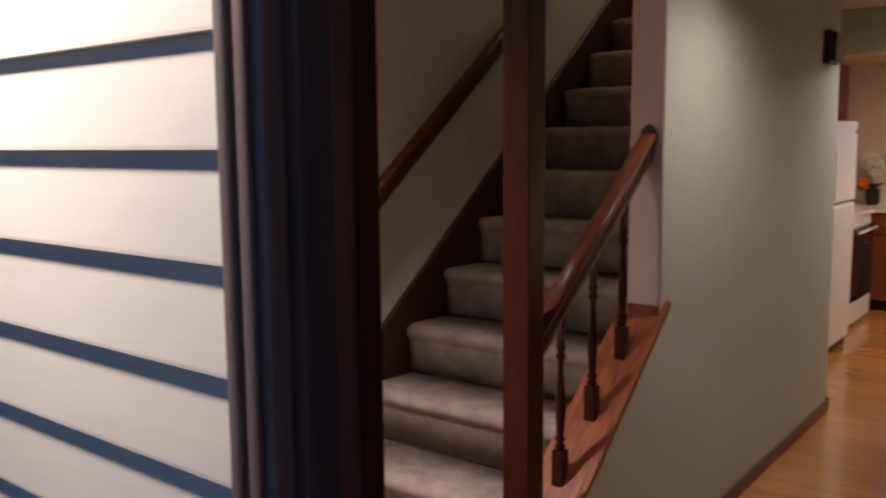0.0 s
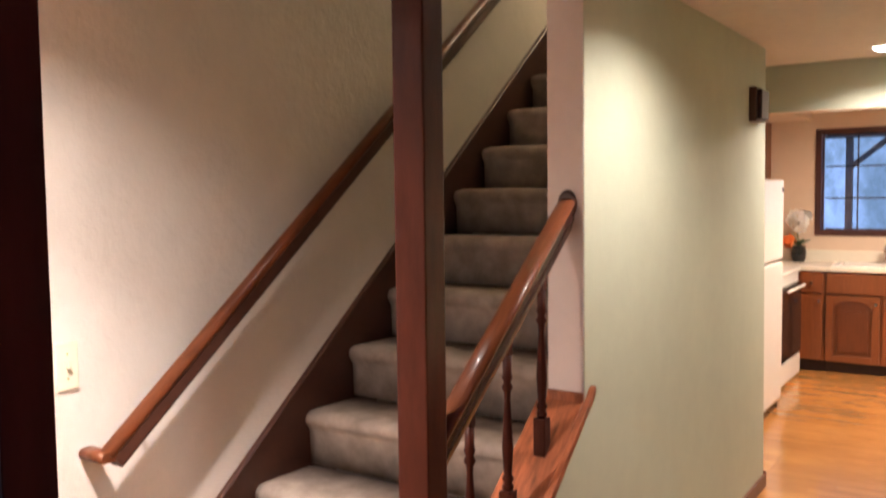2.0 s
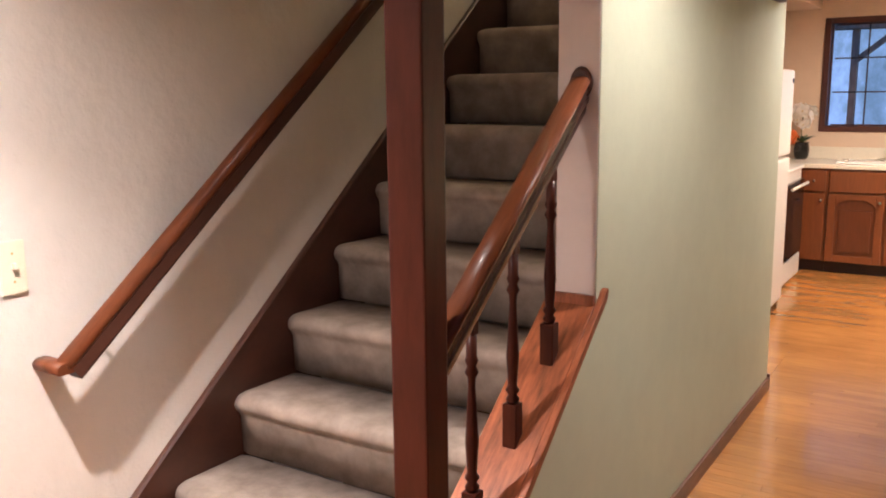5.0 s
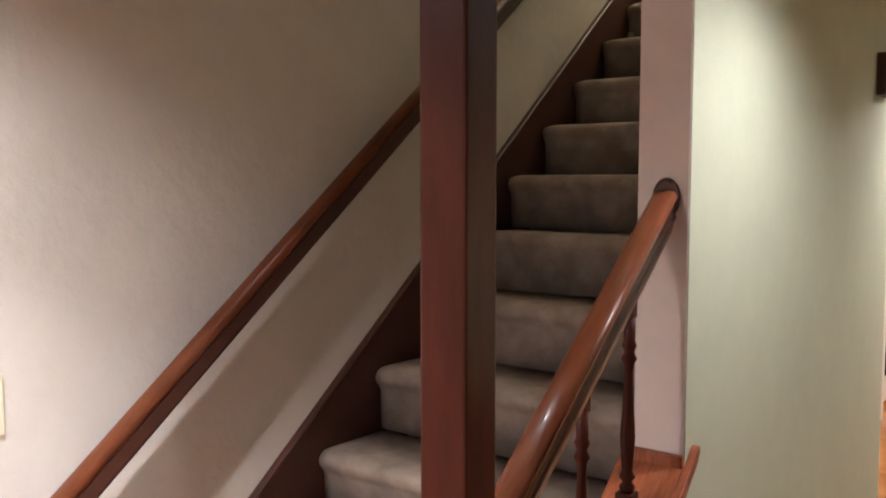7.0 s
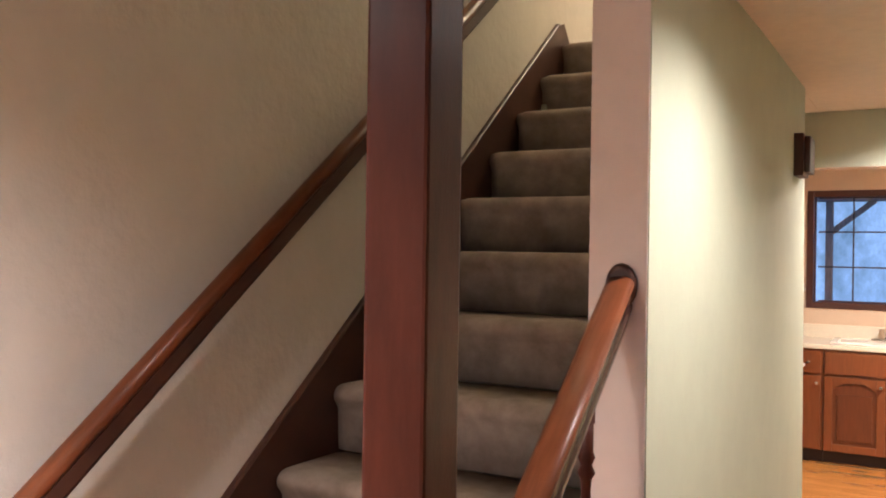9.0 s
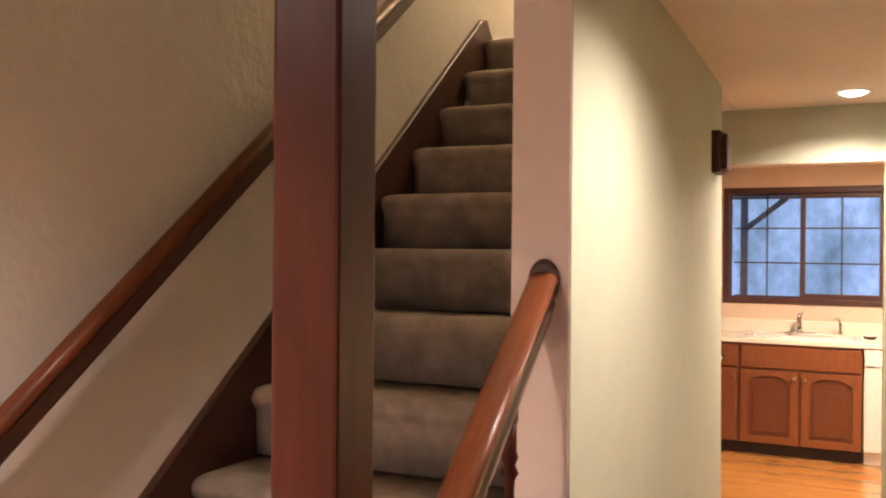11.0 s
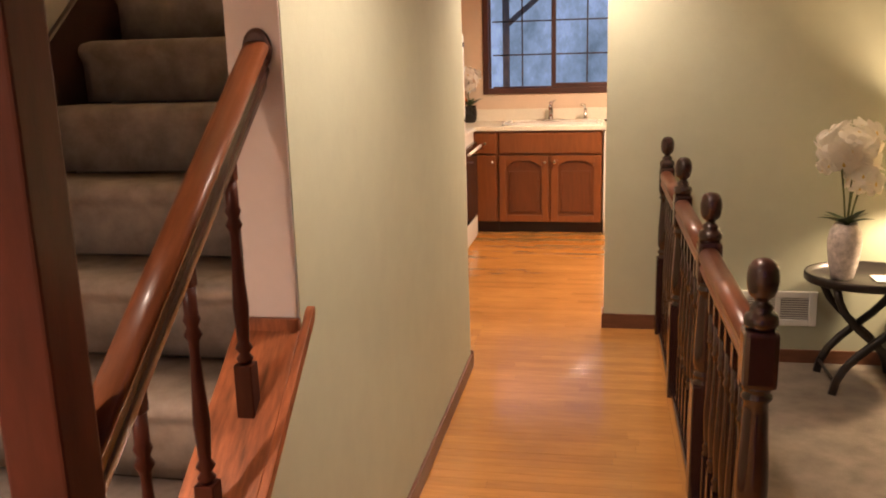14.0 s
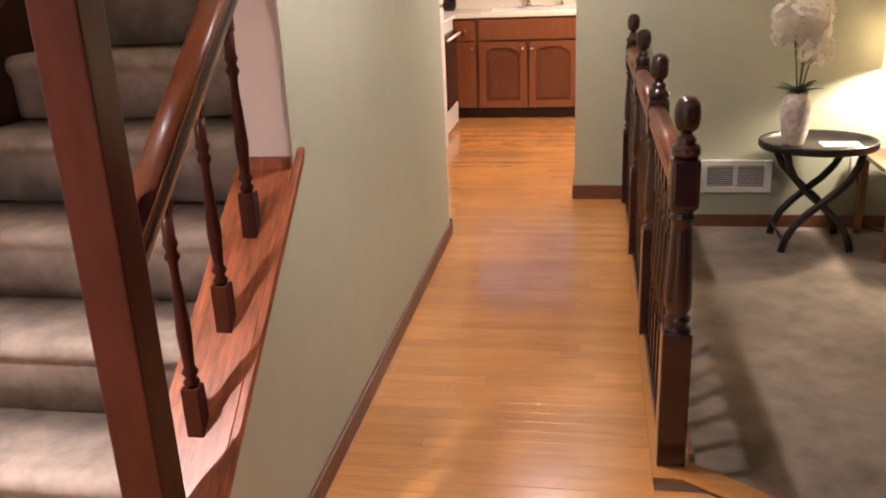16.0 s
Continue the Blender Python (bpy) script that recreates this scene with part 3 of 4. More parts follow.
for y in (-0.567, -0.370, -0.165):
    zb = cap_z(y)
    b = stand("baluster", -0.060, y, zb - 0.01, "slender turned dark wooden baluster on the sloping cap", "baluster", "stair balusters")
    part("base_block", bm_prism([(y - 0.019, cap_z(y - 0.019) - 0.001), (y + 0.019, cap_z(y + 0.019) - 0.001), (y + 0.019, zb + 0.098), (y - 0.019, zb + 0.098)], 'x', -0.079, -0.041, 0.003), M_MAHOG, b)
    top = rail_z(y) - 0.058
    part("turned_shaft", bm_lathe(turned(zb + 0.098, top - 0.06), 14, (-0.060, y, zb + 0.098)), M_MAHOG, b)
    part("top_block", bm_prism([(y - 0.012, top - 0.06), (y + 0.012, top - 0.06), (y + 0.012, rail_z(y + 0.012) - 0.058), (y - 0.012, rail_z(y - 0.012) - 0.058)], 'x', -0.072, -0.048, 0.002), M_MAHOG, b)

# wall handrail on brackets
RX = -1.060


def lrail_z(y):
    return 1.534 + 0.775 * y


lr = stand("wall_handrail", RX, -0.925, 0.80, "reddish-brown varnished handrail on brackets along the stair wall", "handrail")
sec = [(a, 0.56 * b - 0.005) for a, b in [(-0.022, -0.026), (0.022, -0.026), (0.026, -0.012), (0.027, 0.006), (0.020, 0.021), (0.008, 0.027), (-0.008, 0.027), (-0.020, 0.021), (-0.027, 0.006), (-0.026, -0.012)]]
part("rail", bm_sweep(sec, [(RX, -0.925, lrail_z(-0.925)), (RX, 1.52, lrail_z(1.52))]), M_RAIL, lr)
# Dark wood under the rail stands in for its shaded underside.
part("lower_fillet", bm_sweep([(-0.024, -0.060), (0.024, -0.060), (0.026, -0.052), (0.024, -0.0200), (-0.024, -0.0200), (-0.026, -0.052)], [(RX, -0.922, lrail_z(-0.922)), (RX, 1.50, lrail_z(1.50))], smooth=False), M_SKIRT, lr, "moulded underside of the rail, its shade put into the colour")
part("wall_return", bm_sweep(sec, [(RX + 0.024, -0.925, lrail_z(-0.925) - 0.002), (LEFT + 0.001, -0.925, lrail_z(-0.925) - 0.002)]), M_RAIL, lr, "short return of the rail to the wall")
part("upper_end", bm_sweep([(s * 1.04, h * 1.04) for s, h in sec], [(RX, 1.47, lrail_z(1.47)), (RX, 1.535, lrail_z(1.535))]), M_BRASS, lr, "shiny metal end ferrule")
for y in (-0.76, 0.15, 1.10):
    z = lrail_z(y)
    part("bracket", bm_sweep(circle(0.006, 8), [(RX, y, z - 0.070), (RX, y, z - 0.085), (RX - 0.03, y, z - 0.10), (LEFT + 0.004, y, z - 0.103)], up=(0, 1, 0)), M_BRASS, lr, "small brass bracket")
    pl = bm_lathe([(0.020, 0), (0.020, 0.004), (0.012, 0.008)], 14)
    bmesh.ops.rotate(pl, cent=(0, 0, 0), matrix=Matrix.Rotation(radians(90), 3, 'Y'), verts=pl.verts)
    bmesh.ops.translate(pl, vec=(LEFT + 0.0005, y, z - 0.103), verts=pl.verts)
    part("bracket_plate", pl, M_BRASS, lr)

# light switch
sw = stand("light_switch", LEFT, -0.978, 1.07, "ivory toggle light switch on the white wall", "light switch")
part("plate", bm_box(LEFT + 0.0005, LEFT + 0.006, -1.012, -0.944, 1.002, 1.138, 0.003), M_IVORY, sw)
tg = bm_box(LEFT + 0.005, LEFT + 0.018, -0.983, -0.973, 1.066, 1.082, 0.002)
part("toggle", tg, M_IVORY, sw)
for zz in (1.034, 1.106):
    part("screw", bm_box(LEFT + 0.0055, LEFT + 0.0072, -0.981, -0.975, zz - 0.003, zz + 0.003, 0.001), M_BRASS, sw)

# door chime on the hall wall
ch = stand("door_chime", 0.03, 1.93, 1.87, "dark brown wooden door chime box on the green wall", "door chime")
part("body", bm_box(0.0008, 0.052, 1.862, 2.03, 1.873, 2.036, 0.005), M_SKIRT, ch)
part("front_panel", bm_box(0.053, 0.075, 1.875, 2.017, 1.885, 2.024, 0.006), M_SKIRT, ch)


# ---- recessed lights ----
def can_light(x, y, zc):
    c = stand("recessed_light", x, y, zc, "lit round recessed ceiling light with white trim ring", "ceiling light", "recessed ceiling lights")
    ring = bmesh.new()
    segs = 28
    prof = [(0.056, -0.001), (0.060, -0.007), (0.074, -0.006), (0.080, -0.0005)]
    rings = [[ring.verts.new((x + r * math.cos(2 * math.pi * i / segs), y + r * math.sin(2 * math.pi * i / segs), zc + z)) for i in range(segs)] for r, z in prof]
    for a, b in zip(rings, rings[1:]):
        for i in range(segs):
            ring.faces.new((a[i], a[(i + 1) % segs], b[(i + 1) % segs], b[i])).smooth = True
    part("trim_ring", ring, M_METALW, c)
    part("bulb_face", bm_lathe([(0.057, -0.0008), (0.052, -0.010), (0.036, -0.017), (0.01, -0.020)], 28, (x, y, zc)), M_CAN, c)


for cx, cy, cz in CAN_LIGHTS:
    can_light(cx, cy, cz)
kl = stand("kitchen_ceiling_light", 0.9, 4.35, CEIL, "round flush ceiling light in the kitchen", "ceiling light")
part("diffuser", bm_lathe([(0.17, 0.049), (0.17, 0.02), (0.15, 0.0), (0.10, -0.012), (0.02, -0.016)], 28, (0.9, 4.35, CEIL)), M_KGLOBE, kl)
ul = stand("upstairs_ceiling_light", -0.6, 3.0, 4.75, "round upstairs ceiling light", "ceiling light")
part("diffuser", bm_lathe([(0.02, -0.14), (0.09, -0.12), (0.12, -0.07), (0.11, -0.02), (0.06, -0.0005)], 20, (-0.6, 3.0, 4.75)), M_KGLOBE, ul)
po = stand("porch_lantern", 0.10, -2.55, 2.62, "lit porch ceiling lantern", "lantern")
part("stem", bm_lathe([(0.05, 0), (0.05, -0.02), (0.012, -0.03), (0.012, -0.48), (0.06, -0.485), (0.06, -0.495)][::-1], 16, (0.10, -2.55, 2.62)), M_BRONZE, po)

# ---- railing between hall and sunken room ----
NEWEL_Y = [0.155, 1.035, 1.935, 2.800]


def rail_x(y):
    return 0.992 - 0.007 * y


def newel(y):
    nx = rail_x(y)
    nw = stand("newel_post", nx, y, 0, "dark glossy cherry newel post with a turned egg-shaped finial", "newel post", "hall railing newels")
    w = 0.0400
    part("lower_block", bm_box(nx - w, nx + w, y - w, y + w, 0.0, 0.414, 0.005), M_NEWEL, nw)
    prof = [(0.036, 0.410), (0.038, 0.420), (0.026, 0.430), (0.035, 0.442), (0.035, 0.450), (0.026, 0.458), (0.030, 0.468), (0.0355, 0.482), (0.0365, 0.52), (0.0345, 0.58), (0.030, 0.65), (0.0275, 0.700), (0.026, 0.722), (0.034, 0.732), (0.034, 0.738), (0.027, 0.745), (0.033, 0.755), (0.035, 0.762)]
    part("turned_shaft", bm_lathe(prof, 22, (nx, y, 0)), M_NEWEL, nw)
    w = 0.0375
    part("upper_block", bm_box(nx - w, nx + w, y - w, y + w, 0.760, 0.893, 0.012), M_NEWEL, nw)
    fin = [(0.030, 0.890), (0.037, 0.902), (0.0375, 0.914), (0.034, 0.924), (0.022, 0.931), (0.026, 0.938), (0.022, 0.945), (0.014, 0.952), (0.016, 0.958), (0.027, 0.967), (0.0315, 0.980), (0.0340, 0.997), (0.0338, 1.012), (0.0312, 1.027), (0.0245, 1.039), (0.017, 1.046), (0.005, 1.049)]
    part("egg_finial", bm_lathe(fin, 22, (nx, y, 0)), M_NEWEL, nw)


for y in NEWEL_Y:
    newel(y)
for a, b in zip(NEWEL_Y, NEWEL_Y[1:]):
    y0, y1 = a + 0.038, b - 0.038
    x0, x1 = rail_x(y0), rail_x(y1)
    r = thing("railing_rail", bm_sweep([(s * 0.92, h * 0.95) for s, h in RAIL_SEC], [(x0 - 0.004, y0, 0.848), (x1 - 0.004, y1, 0.848)]), M_RAIL2, "reddish-brown glossy moulded top rail between newels", "handrail", "hall railing rails")
    for p in r.data.polygons:
        p.use_smooth = 8 <= p.index <= 14
    thing("railing_shoe", bm_box(min(x0, x1) - 0.025, max(x0, x1) + 0.025, y0, y1, 0.001, 0.035, 0.006), M_NEWEL, "dark bottom rail of the hall railing", "rail", "hall railing shoes")
    n = 6
    for i in range(n):
        y = y0 + (y1 - y0) * (i + 1) / (n + 1)
        bx = rail_x(y)
        b_ = stand("railing_baluster", bx, y, 0.035, "slender dark turned baluster of the hall railing", "baluster", "hall railing balusters")
        part("lower_block", bm_box(bx - 0.015, bx + 0.015, y - 0.015, y + 0.015, 0.035, 0.23, 0.002), M_NEWEL, b_)
        part("turned_shaft", bm_lathe(turned(0.23, 0.70, 0.014), 12, (bx, y, 0.23)), M_NEWEL, b_)
        part("upper_block", bm_box(bx - 0.015, bx + 0.015, y - 0.015, y + 0.015, 0.70, 0.798, 0.002), M_NEWEL, b_)

# ---- kitchen ----
CY = 5.363   # front of the sink run
CT = 0.893   # worktop height


def panel_door(parent, x0, x1, z0, z1, y):
    """A framed cabinet door with an arched raised panel, facing the hall."""
    # Slab and panel use the darker oak, so the recess looks shaded.
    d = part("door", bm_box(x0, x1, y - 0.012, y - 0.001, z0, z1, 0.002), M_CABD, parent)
    f = 0.055
    part("stile", bm_box(x0, x0 + f, y - 0.027, y - 0.0122, z0, z1, 0.003), M_CAB, d)
    part("stile", bm_box(x1 - f, x1, y - 0.027, y - 0.0122, z0, z1, 0.003), M_CAB, d)
    part("rail", bm_box(x0 + f, x1 - f, y - 0.027, y - 0.0122, z0, z0 + f, 0.003), M_CAB, d)
    pts = [(x0 + f, z1), (x0 + f, z1 - f - 0.045)]
    n = 12
    for i in range(1, n):
        u = i / n
        pts.append((x0 + f + (x1 - x0 - 2 * f) * u, z1 - f - 0.045 + 0.058 * min(1.0, math.sin(math.pi * u) * 1.25) ** 0.8))
    pts += [(x1 - f, z1 - f - 0.045), (x1 - f, z1)]
    part("arched_rail", bm_prism(pts, 'y', y - 0.027, y - 0.0122, 0.003), M_CAB, d)
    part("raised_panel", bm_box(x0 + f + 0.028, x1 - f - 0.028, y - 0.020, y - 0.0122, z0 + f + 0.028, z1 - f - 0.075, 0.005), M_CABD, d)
    return d


def knob(parent, x, y, z, axis='y'):
    k = bm_lathe([(0.005, 0), (0.005, 0.012), (0.013, 0.018), (0.014, 0.024), (0.008, 0.029)], 12)
    bmesh.ops.rotate(k, cent=(0, 0, 0), matrix=Matrix.Rotation(radians(90), 3, 'X' if axis == 'y' else 'Y'), verts=k.verts)
    bmesh.ops.translate(k, vec=(x, y, z), verts=k.verts)
    part("knob", k, M_CHROME, parent, "small shiny knob")


sb = stand("sink_cabinet", 0.215, CY + 0.3, 0, "honey oak sink base cabinet with two arched doors", "cabinet", "kitchen base cabinets")
part("body", bm_box(-0.212, 0.640, CY, WIN_Y - 0.002, 0.095, 0.856, 0.002), M_CAB, sb)
part("toe_kick", bm_box(-0.212, 0.640, CY + 0.06, CY + 0.075, 0, 0.095), M_KICK, sb)
df = part("false_drawer_front", bm_box(-0.20, 0.628, CY - 0.020, CY - 0.001, 0.672, 0.838, 0.006), M_CAB, sb)
d1 = panel_door(sb, -0.200, 0.205, 0.100, 0.655, CY)
d2 = panel_door(sb, 0.229, 0.632, 0.100, 0.655, CY)
knob(d1, 0.178, CY - 0.027, 0.600)
knob(d2, 0.256, CY - 0.027, 0.600)
nc = stand("narrow_cabinet", -0.3, CY + 0.3, 0, "narrow honey oak base cabinet with drawer and door", "cabinet", "kitchen base cabinets")
part("body", bm_box(-0.425, -0.214, CY, WIN_Y - 0.002, 0.095, 0.856, 0.002), M_CAB, nc)
part("toe_kick", bm_box(-0.425, -0.214, CY + 0.06, CY + 0.075, 0, 0.095), M_KICK, nc)
dr = part("drawer_front", bm_box(-0.405, -0.228, CY - 0.020, CY - 0.001, 0.672, 0.838, 0.005), M_CAB, nc)
knob(dr, -0.316, CY - 0.020, 0.755)
dd = part("door", bm_box(-0.405, -0.228, CY - 0.020, CY - 0.001, 0.100, 0.655, 0.005), M_CAB, nc)
knob(dd, -0.255, CY - 0.020, 0.600)
dw = stand("dishwasher", 0.95, CY + 0.3, 0, "white built-in dishwasher under the counter", "dishwasher")
part("body", bm_box(0.652, 1.25, CY - 0.012, WIN_Y - 0.01, 0.10, 0.852, 0.006), M_APPL, dw)
part("control_panel", bm_box(0.655, 1.247, CY - 0.024, CY - 0.0125, 0.73, 0.845, 0.004), M_APPL, dw)
part("latch", bm_box(0.90, 1.0, CY - 0.034, CY - 0.0245, 0.77, 0.80, 0.004), M_BLACK, dw)
part("kick_plate", bm_box(0.655, 1.247, CY + 0.03, CY + 0.045, 0.005, 0.098, 0.003), M_APPL, dw)
rc = stand("base_cabinet", 1.9, CY + 0.3, 0, "honey oak base cabinet beyond the dishwasher", "cabinet", "kitchen base cabinets")
part("body", bm_box(1.255, 2.5, CY, WIN_Y - 0.002, 0.0, 0.856, 0.002), M_CAB, rc)
# worktop with a cut for the sink
SX0, SX1, SY0, SY1 = -0.16, 0.62, 5.44, 5.83
bm = bm_box(-1.095, SX0, CY - 0.03, WIN_Y - 0.001, 0.857, CT, 0.008)
bm_box(SX1, 2.5, CY - 0.03, WIN_Y - 0.001, 0.857, CT, 0.008, bm)
bm_box(SX0 - 0.002, SX1 + 0.002, CY - 0.03, SY0, 0.857, CT, 0.008, bm)
bm_box(SX0 - 0.002, SX1 + 0.002, SY1, WIN_Y - 0.001, 0.857, CT, 0.008, bm)
wt = thing("worktop", bm, M_COUNTER, "cream laminate worktop along the kitchen window", "worktop")
part("backsplash", bm_box(-1.095, 2.5, WIN_Y - 0.021, WIN_Y - 0.0015, CT + 0.0005, CT + 0.105, 0.004), M_COUNTER, wt)
sk = stand("sink", 0.23, 5.63, CT, "white drop-in kitchen sink", "sink")
bm = bm_box(SX0 - 0.02, SX0 + 0.03, SY0 - 0.02, SY1 + 0.02, CT + 0.0005, CT + 0.012, 0.005)
bm_box(SX1 - 0.03, SX1 + 0.02, SY0 - 0.02, SY1 + 0.02, CT + 0.0005, CT + 0.012, 0.005, bm)
bm_box(SX0 + 0.03, SX1 - 0.03, SY0 - 0.02, SY0 + 0.03, CT + 0.0005, CT + 0.012, 0.005, bm)
bm_box(SX0 + 0.03, SX1 - 0.03, SY1 - 0.06, SY1 + 0.02, CT + 0.0005, CT + 0.012, 0.005, bm)
part("rim", bm, M_PORC, sk)
bm = bm_box(SX0 + 0.025, SX1 - 0.025, SY0 + 0.025, SY1 - 0.055, CT - 0.19, CT - 0.18)
for q in ((SX0 + 0.022, SX0 + 0.030, SY0 + 0.022, SY1 - 0.05), (SX1 - 0.030, SX1 - 0.022, SY0 + 0.022, SY1 - 0.05), (SX0 + 0.03, SX1 - 0.03, SY0 + 0.022, SY0 + 0.03), (SX0 + 0.03, SX1 - 0.03, SY1 - 0.058, SY1 - 0.05)):
    bm_box(*q, CT - 0.19, CT + 0.004, 0, bm)
part("bowl", bm, M_PORC, sk)
fa = stand("faucet", 0.197, 5.80, CT, "chrome kitchen faucet with a raised spout and side lever", "faucet")
part("base_plate", bm_box(0.08, 0.315, 5.79, 5.835, CT + 0.0125, CT + 0.025, 0.006), M_CHROME, fa)
part("body", bm_lathe([(0.022, 0.024), (0.021, 0.08), (0.018, 0.10), (0.014, 0.165), (0.006, 0.172)], 16, (0.197, 5.812, CT)), M_CHROME, fa)
part("spout", bm_sweep(circle(0.010, 10), [(0.197, 5.81, CT + 0.10), (0.197, 5.76, CT + 0.14), (0.197, 5.68, CT + 0.145), (0.197, 5.64, CT + 0.12)]), M_CHROME, fa)
part("handle", bm_sweep(circle(0.006, 8), [(0.197, 5.812, CT + 0.16), (0.235, 5.80, CT + 0.185)], up=(0, 1, 0)), M_CHROME, fa)
sp = stand("side_sprayer", 0.493, 5.81, CT, "chrome sink sprayer beside the faucet", "sprayer")
part("holder", bm_lathe([(0.020, 0.0125), (0.018, 0.03), (0.012, 0.045), (0.012, 0.10)], 14, (0.493, 5.81, CT)), M_CHROME, sp)
part("head", bm_sweep(circle(0.012, 10), [(0.493, 5.81, CT + 0.10), (0.485, 5.80, CT + 0.135), (0.455, 5.78, CT + 0.14)]), M_CHROME, sp)

# refrigerator, cabinet above, range
fr = stand("refrigerator", -0.6, 3.55, 0, "white top-freezer refrigerator against the kitchen wall", "refrigerator")
part("cabinet", bm_box(-0.98, -0.320, 3.19, 3.93, 0.03, 1.612, 0.012), M_APPL, fr)
fd = part("freezer_door", bm_box(-0.317, -0.250, 3.19, 3.93, 1.062, 1.616, 0.018), M_APPL, fr)
fe = part("fridge_door", bm_box(-0.317, -0.250, 3.19, 3.93, 0.075, 1.048, 0.018), M_APPL, fr)
part("handle", bm_box(-0.250, -0.215, 3.21, 3.24, 1.09, 1.42, 0.012), M_APPL, fd)
part("handle", bm_box(-0.250, -0.215, 3.21, 3.24, 0.60, 1.03, 0.012), M_APPL, fe)
part("badge", bm_box(-0.250, -0.2475, 3.86, 3.90, 1.53, 1.56, 0.001), M_BLACK, fd)
part("base_grille", bm_box(-0.31, -0.275, 3.20, 3.92, 0.0, 0.065, 0.004), M_BLACK, fr)
fc = stand("overhead_cabinet", -0.8, 3.55, 1.66, "dark oak wall cabinet above the refrigerator", "cabinet")
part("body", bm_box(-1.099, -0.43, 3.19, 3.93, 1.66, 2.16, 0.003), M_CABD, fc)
for a, b in ((3.20, 3.555), (3.565, 3.92)):
    part("door", bm_box(-0.429, -0.41, a, b, 1.67, 2.15, 0.005), M_CAB, fc)
structure("kitchen_soffit", bm_box(-1.099, -0.44, 3.0, WIN_Y - 0.001, 2.162, CEIL + 0.049), M_PEACH)
wc = stand("wall_cabinet", -0.9, 5.0, 1.4, "oak wall cabinets beside the window", "cabinet")
part("body", bm_box(-1.099, -0.79, 4.0, WIN_Y - 0.002, 1.42, 2.16, 0.003), M_CAB, wc)
bs = stand("side_cabinet", -0.7, 4.14, 0, "oak base cabinet between refrigerator and range", "cabinet", "kitchen base cabinets")
part("body", bm_box(-0.98, -0.38, 3.95, 4.33, 0.0, 0.856, 0.003), M_CAB, bs)
part("counter", bm_box(-0.98, -0.355, 3.95, 4.335, 0.857, CT, 0.006), M_COUNTER, bs)
ra = stand("kitchen_range", -0.7, 4.72, 0, "white electric range with black oven door glass", "range")
part("body", bm_box(-0.98, -0.375, 4.34, 5.10, 0.03, 0.88, 0.006), M_APPL, ra)
part("cooktop", bm_box(-0.98, -0.355, 4.34, 5.10, 0.8805, 0.905, 0.008), M_APPL, ra)
od = part("oven_door", bm_box(-0.3745, -0.345, 4.36, 5.08, 0.22, 0.80, 0.006), M_BLACK, ra)
part("oven_handle", bm_sweep(circle(0.012, 10), [(-0.31, 4.42, 0.77), (-0.31, 5.02, 0.77)]), M_APPL, ra)
part("drawer", bm_box(-0.3745, -0.350, 4.36, 5.08, 0.04, 0.205, 0.006), M_APPL, ra)
part("backguard", bm_box(-0.98, -0.93, 4.34, 5.10, 0.906, 1.06, 0.01), M_APPL, ra)
cc = stand("corner_cabinet", -0.7, 5.5, 0, "oak corner base cabinet beside the range", "cabinet", "kitchen base cabinets")
part("body", bm_box(-1.098, -0.427, 5.105, WIN_Y - 0.002, 0.0, 0.856, 0.003), M_CAB, cc)
thing("corner_worktop", bm_box(-1.095, -0.40, 5.105, CY - 0.031, 0.857, CT, 0.006), M_COUNTER, "cream laminate corner worktop", "worktop")


def petal(bm, p, out, along, size, width):
    """A cupped petal that grows from p along a direction, facing out."""
    t = (Vector(along) - Vector(out) * Vector(along).dot(out)).normalized()
    s = out.cross(t)
    rows = []
    for u, w in ((0.04, 0.22), (0.35, 0.80), (0.68, 1.0), (0.92, 0.62), (1.0, 0.2)):
        c = p + t * (u * size) + out * (size * (0.14 * math.sin(u * 2.6)))
        rows.append([bm.verts.new(c + s * (w * width * k) - out * (abs(k) * w * size * 0.10)) for k in (-1, 0, 1)])
    for a, b in zip(rows, rows[1:]):
        for i in (0, 1):
            bm.faces.new((a[i], a[i + 1], b[i + 1], b[i])).smooth = True


def bouquet(parent, cx, cy, cz, rx, rz, count, size, seed, material):
    """Open five-petalled blossoms turned outwards over a rounded spray."""
    rng = random.Random(seed)
    for c in range(count):
        th = c * 2.39996 + rng.uniform(-0.3, 0.3)
        up = 0.98 - 1.7 * (c + 0.5) / count
        k = rng.uniform(0.74, 1.0)
        fl = math.sqrt(max(0.0, 1 - up * up))
        d = Vector((fl * math.cos(th), fl * math.sin(th), up))
        p = Vector((cx + d.x * rx * k, cy + d.y * rx * k, cz + d.z * rz * k))
        out = (d + Vector((rng.uniform(-.4, .4), rng.uniform(-.4, .4), rng.uniform(-.4, .2)))).normalized()
        side = out.cross(Vector((0.13, 0.2, 1))).normalized()
        top = side.cross(out)
        bm = bmesh.new()
        turn = rng.uniform(-0.5, 0.5)
        sz = size * rng.uniform(0.85, 1.15)
        for i in range(5):
            a = turn + 2 * math.pi * i / 5
            petal(bm, p, out, side * math.sin(a) + top * math.cos(a), sz, sz * (0.50 if i in (1, 4) else 0.36))
        blossom = part("blossom", bm, material, parent)
        if material is M_PETAL:
            lip = bmesh.new()
            petal(lip, p + out * (sz * 0.12), out, -top, sz * 0.34, sz * 0.10)
            part("lip", lip, M_LIP, blossom, "small yellow lip of the blossom")


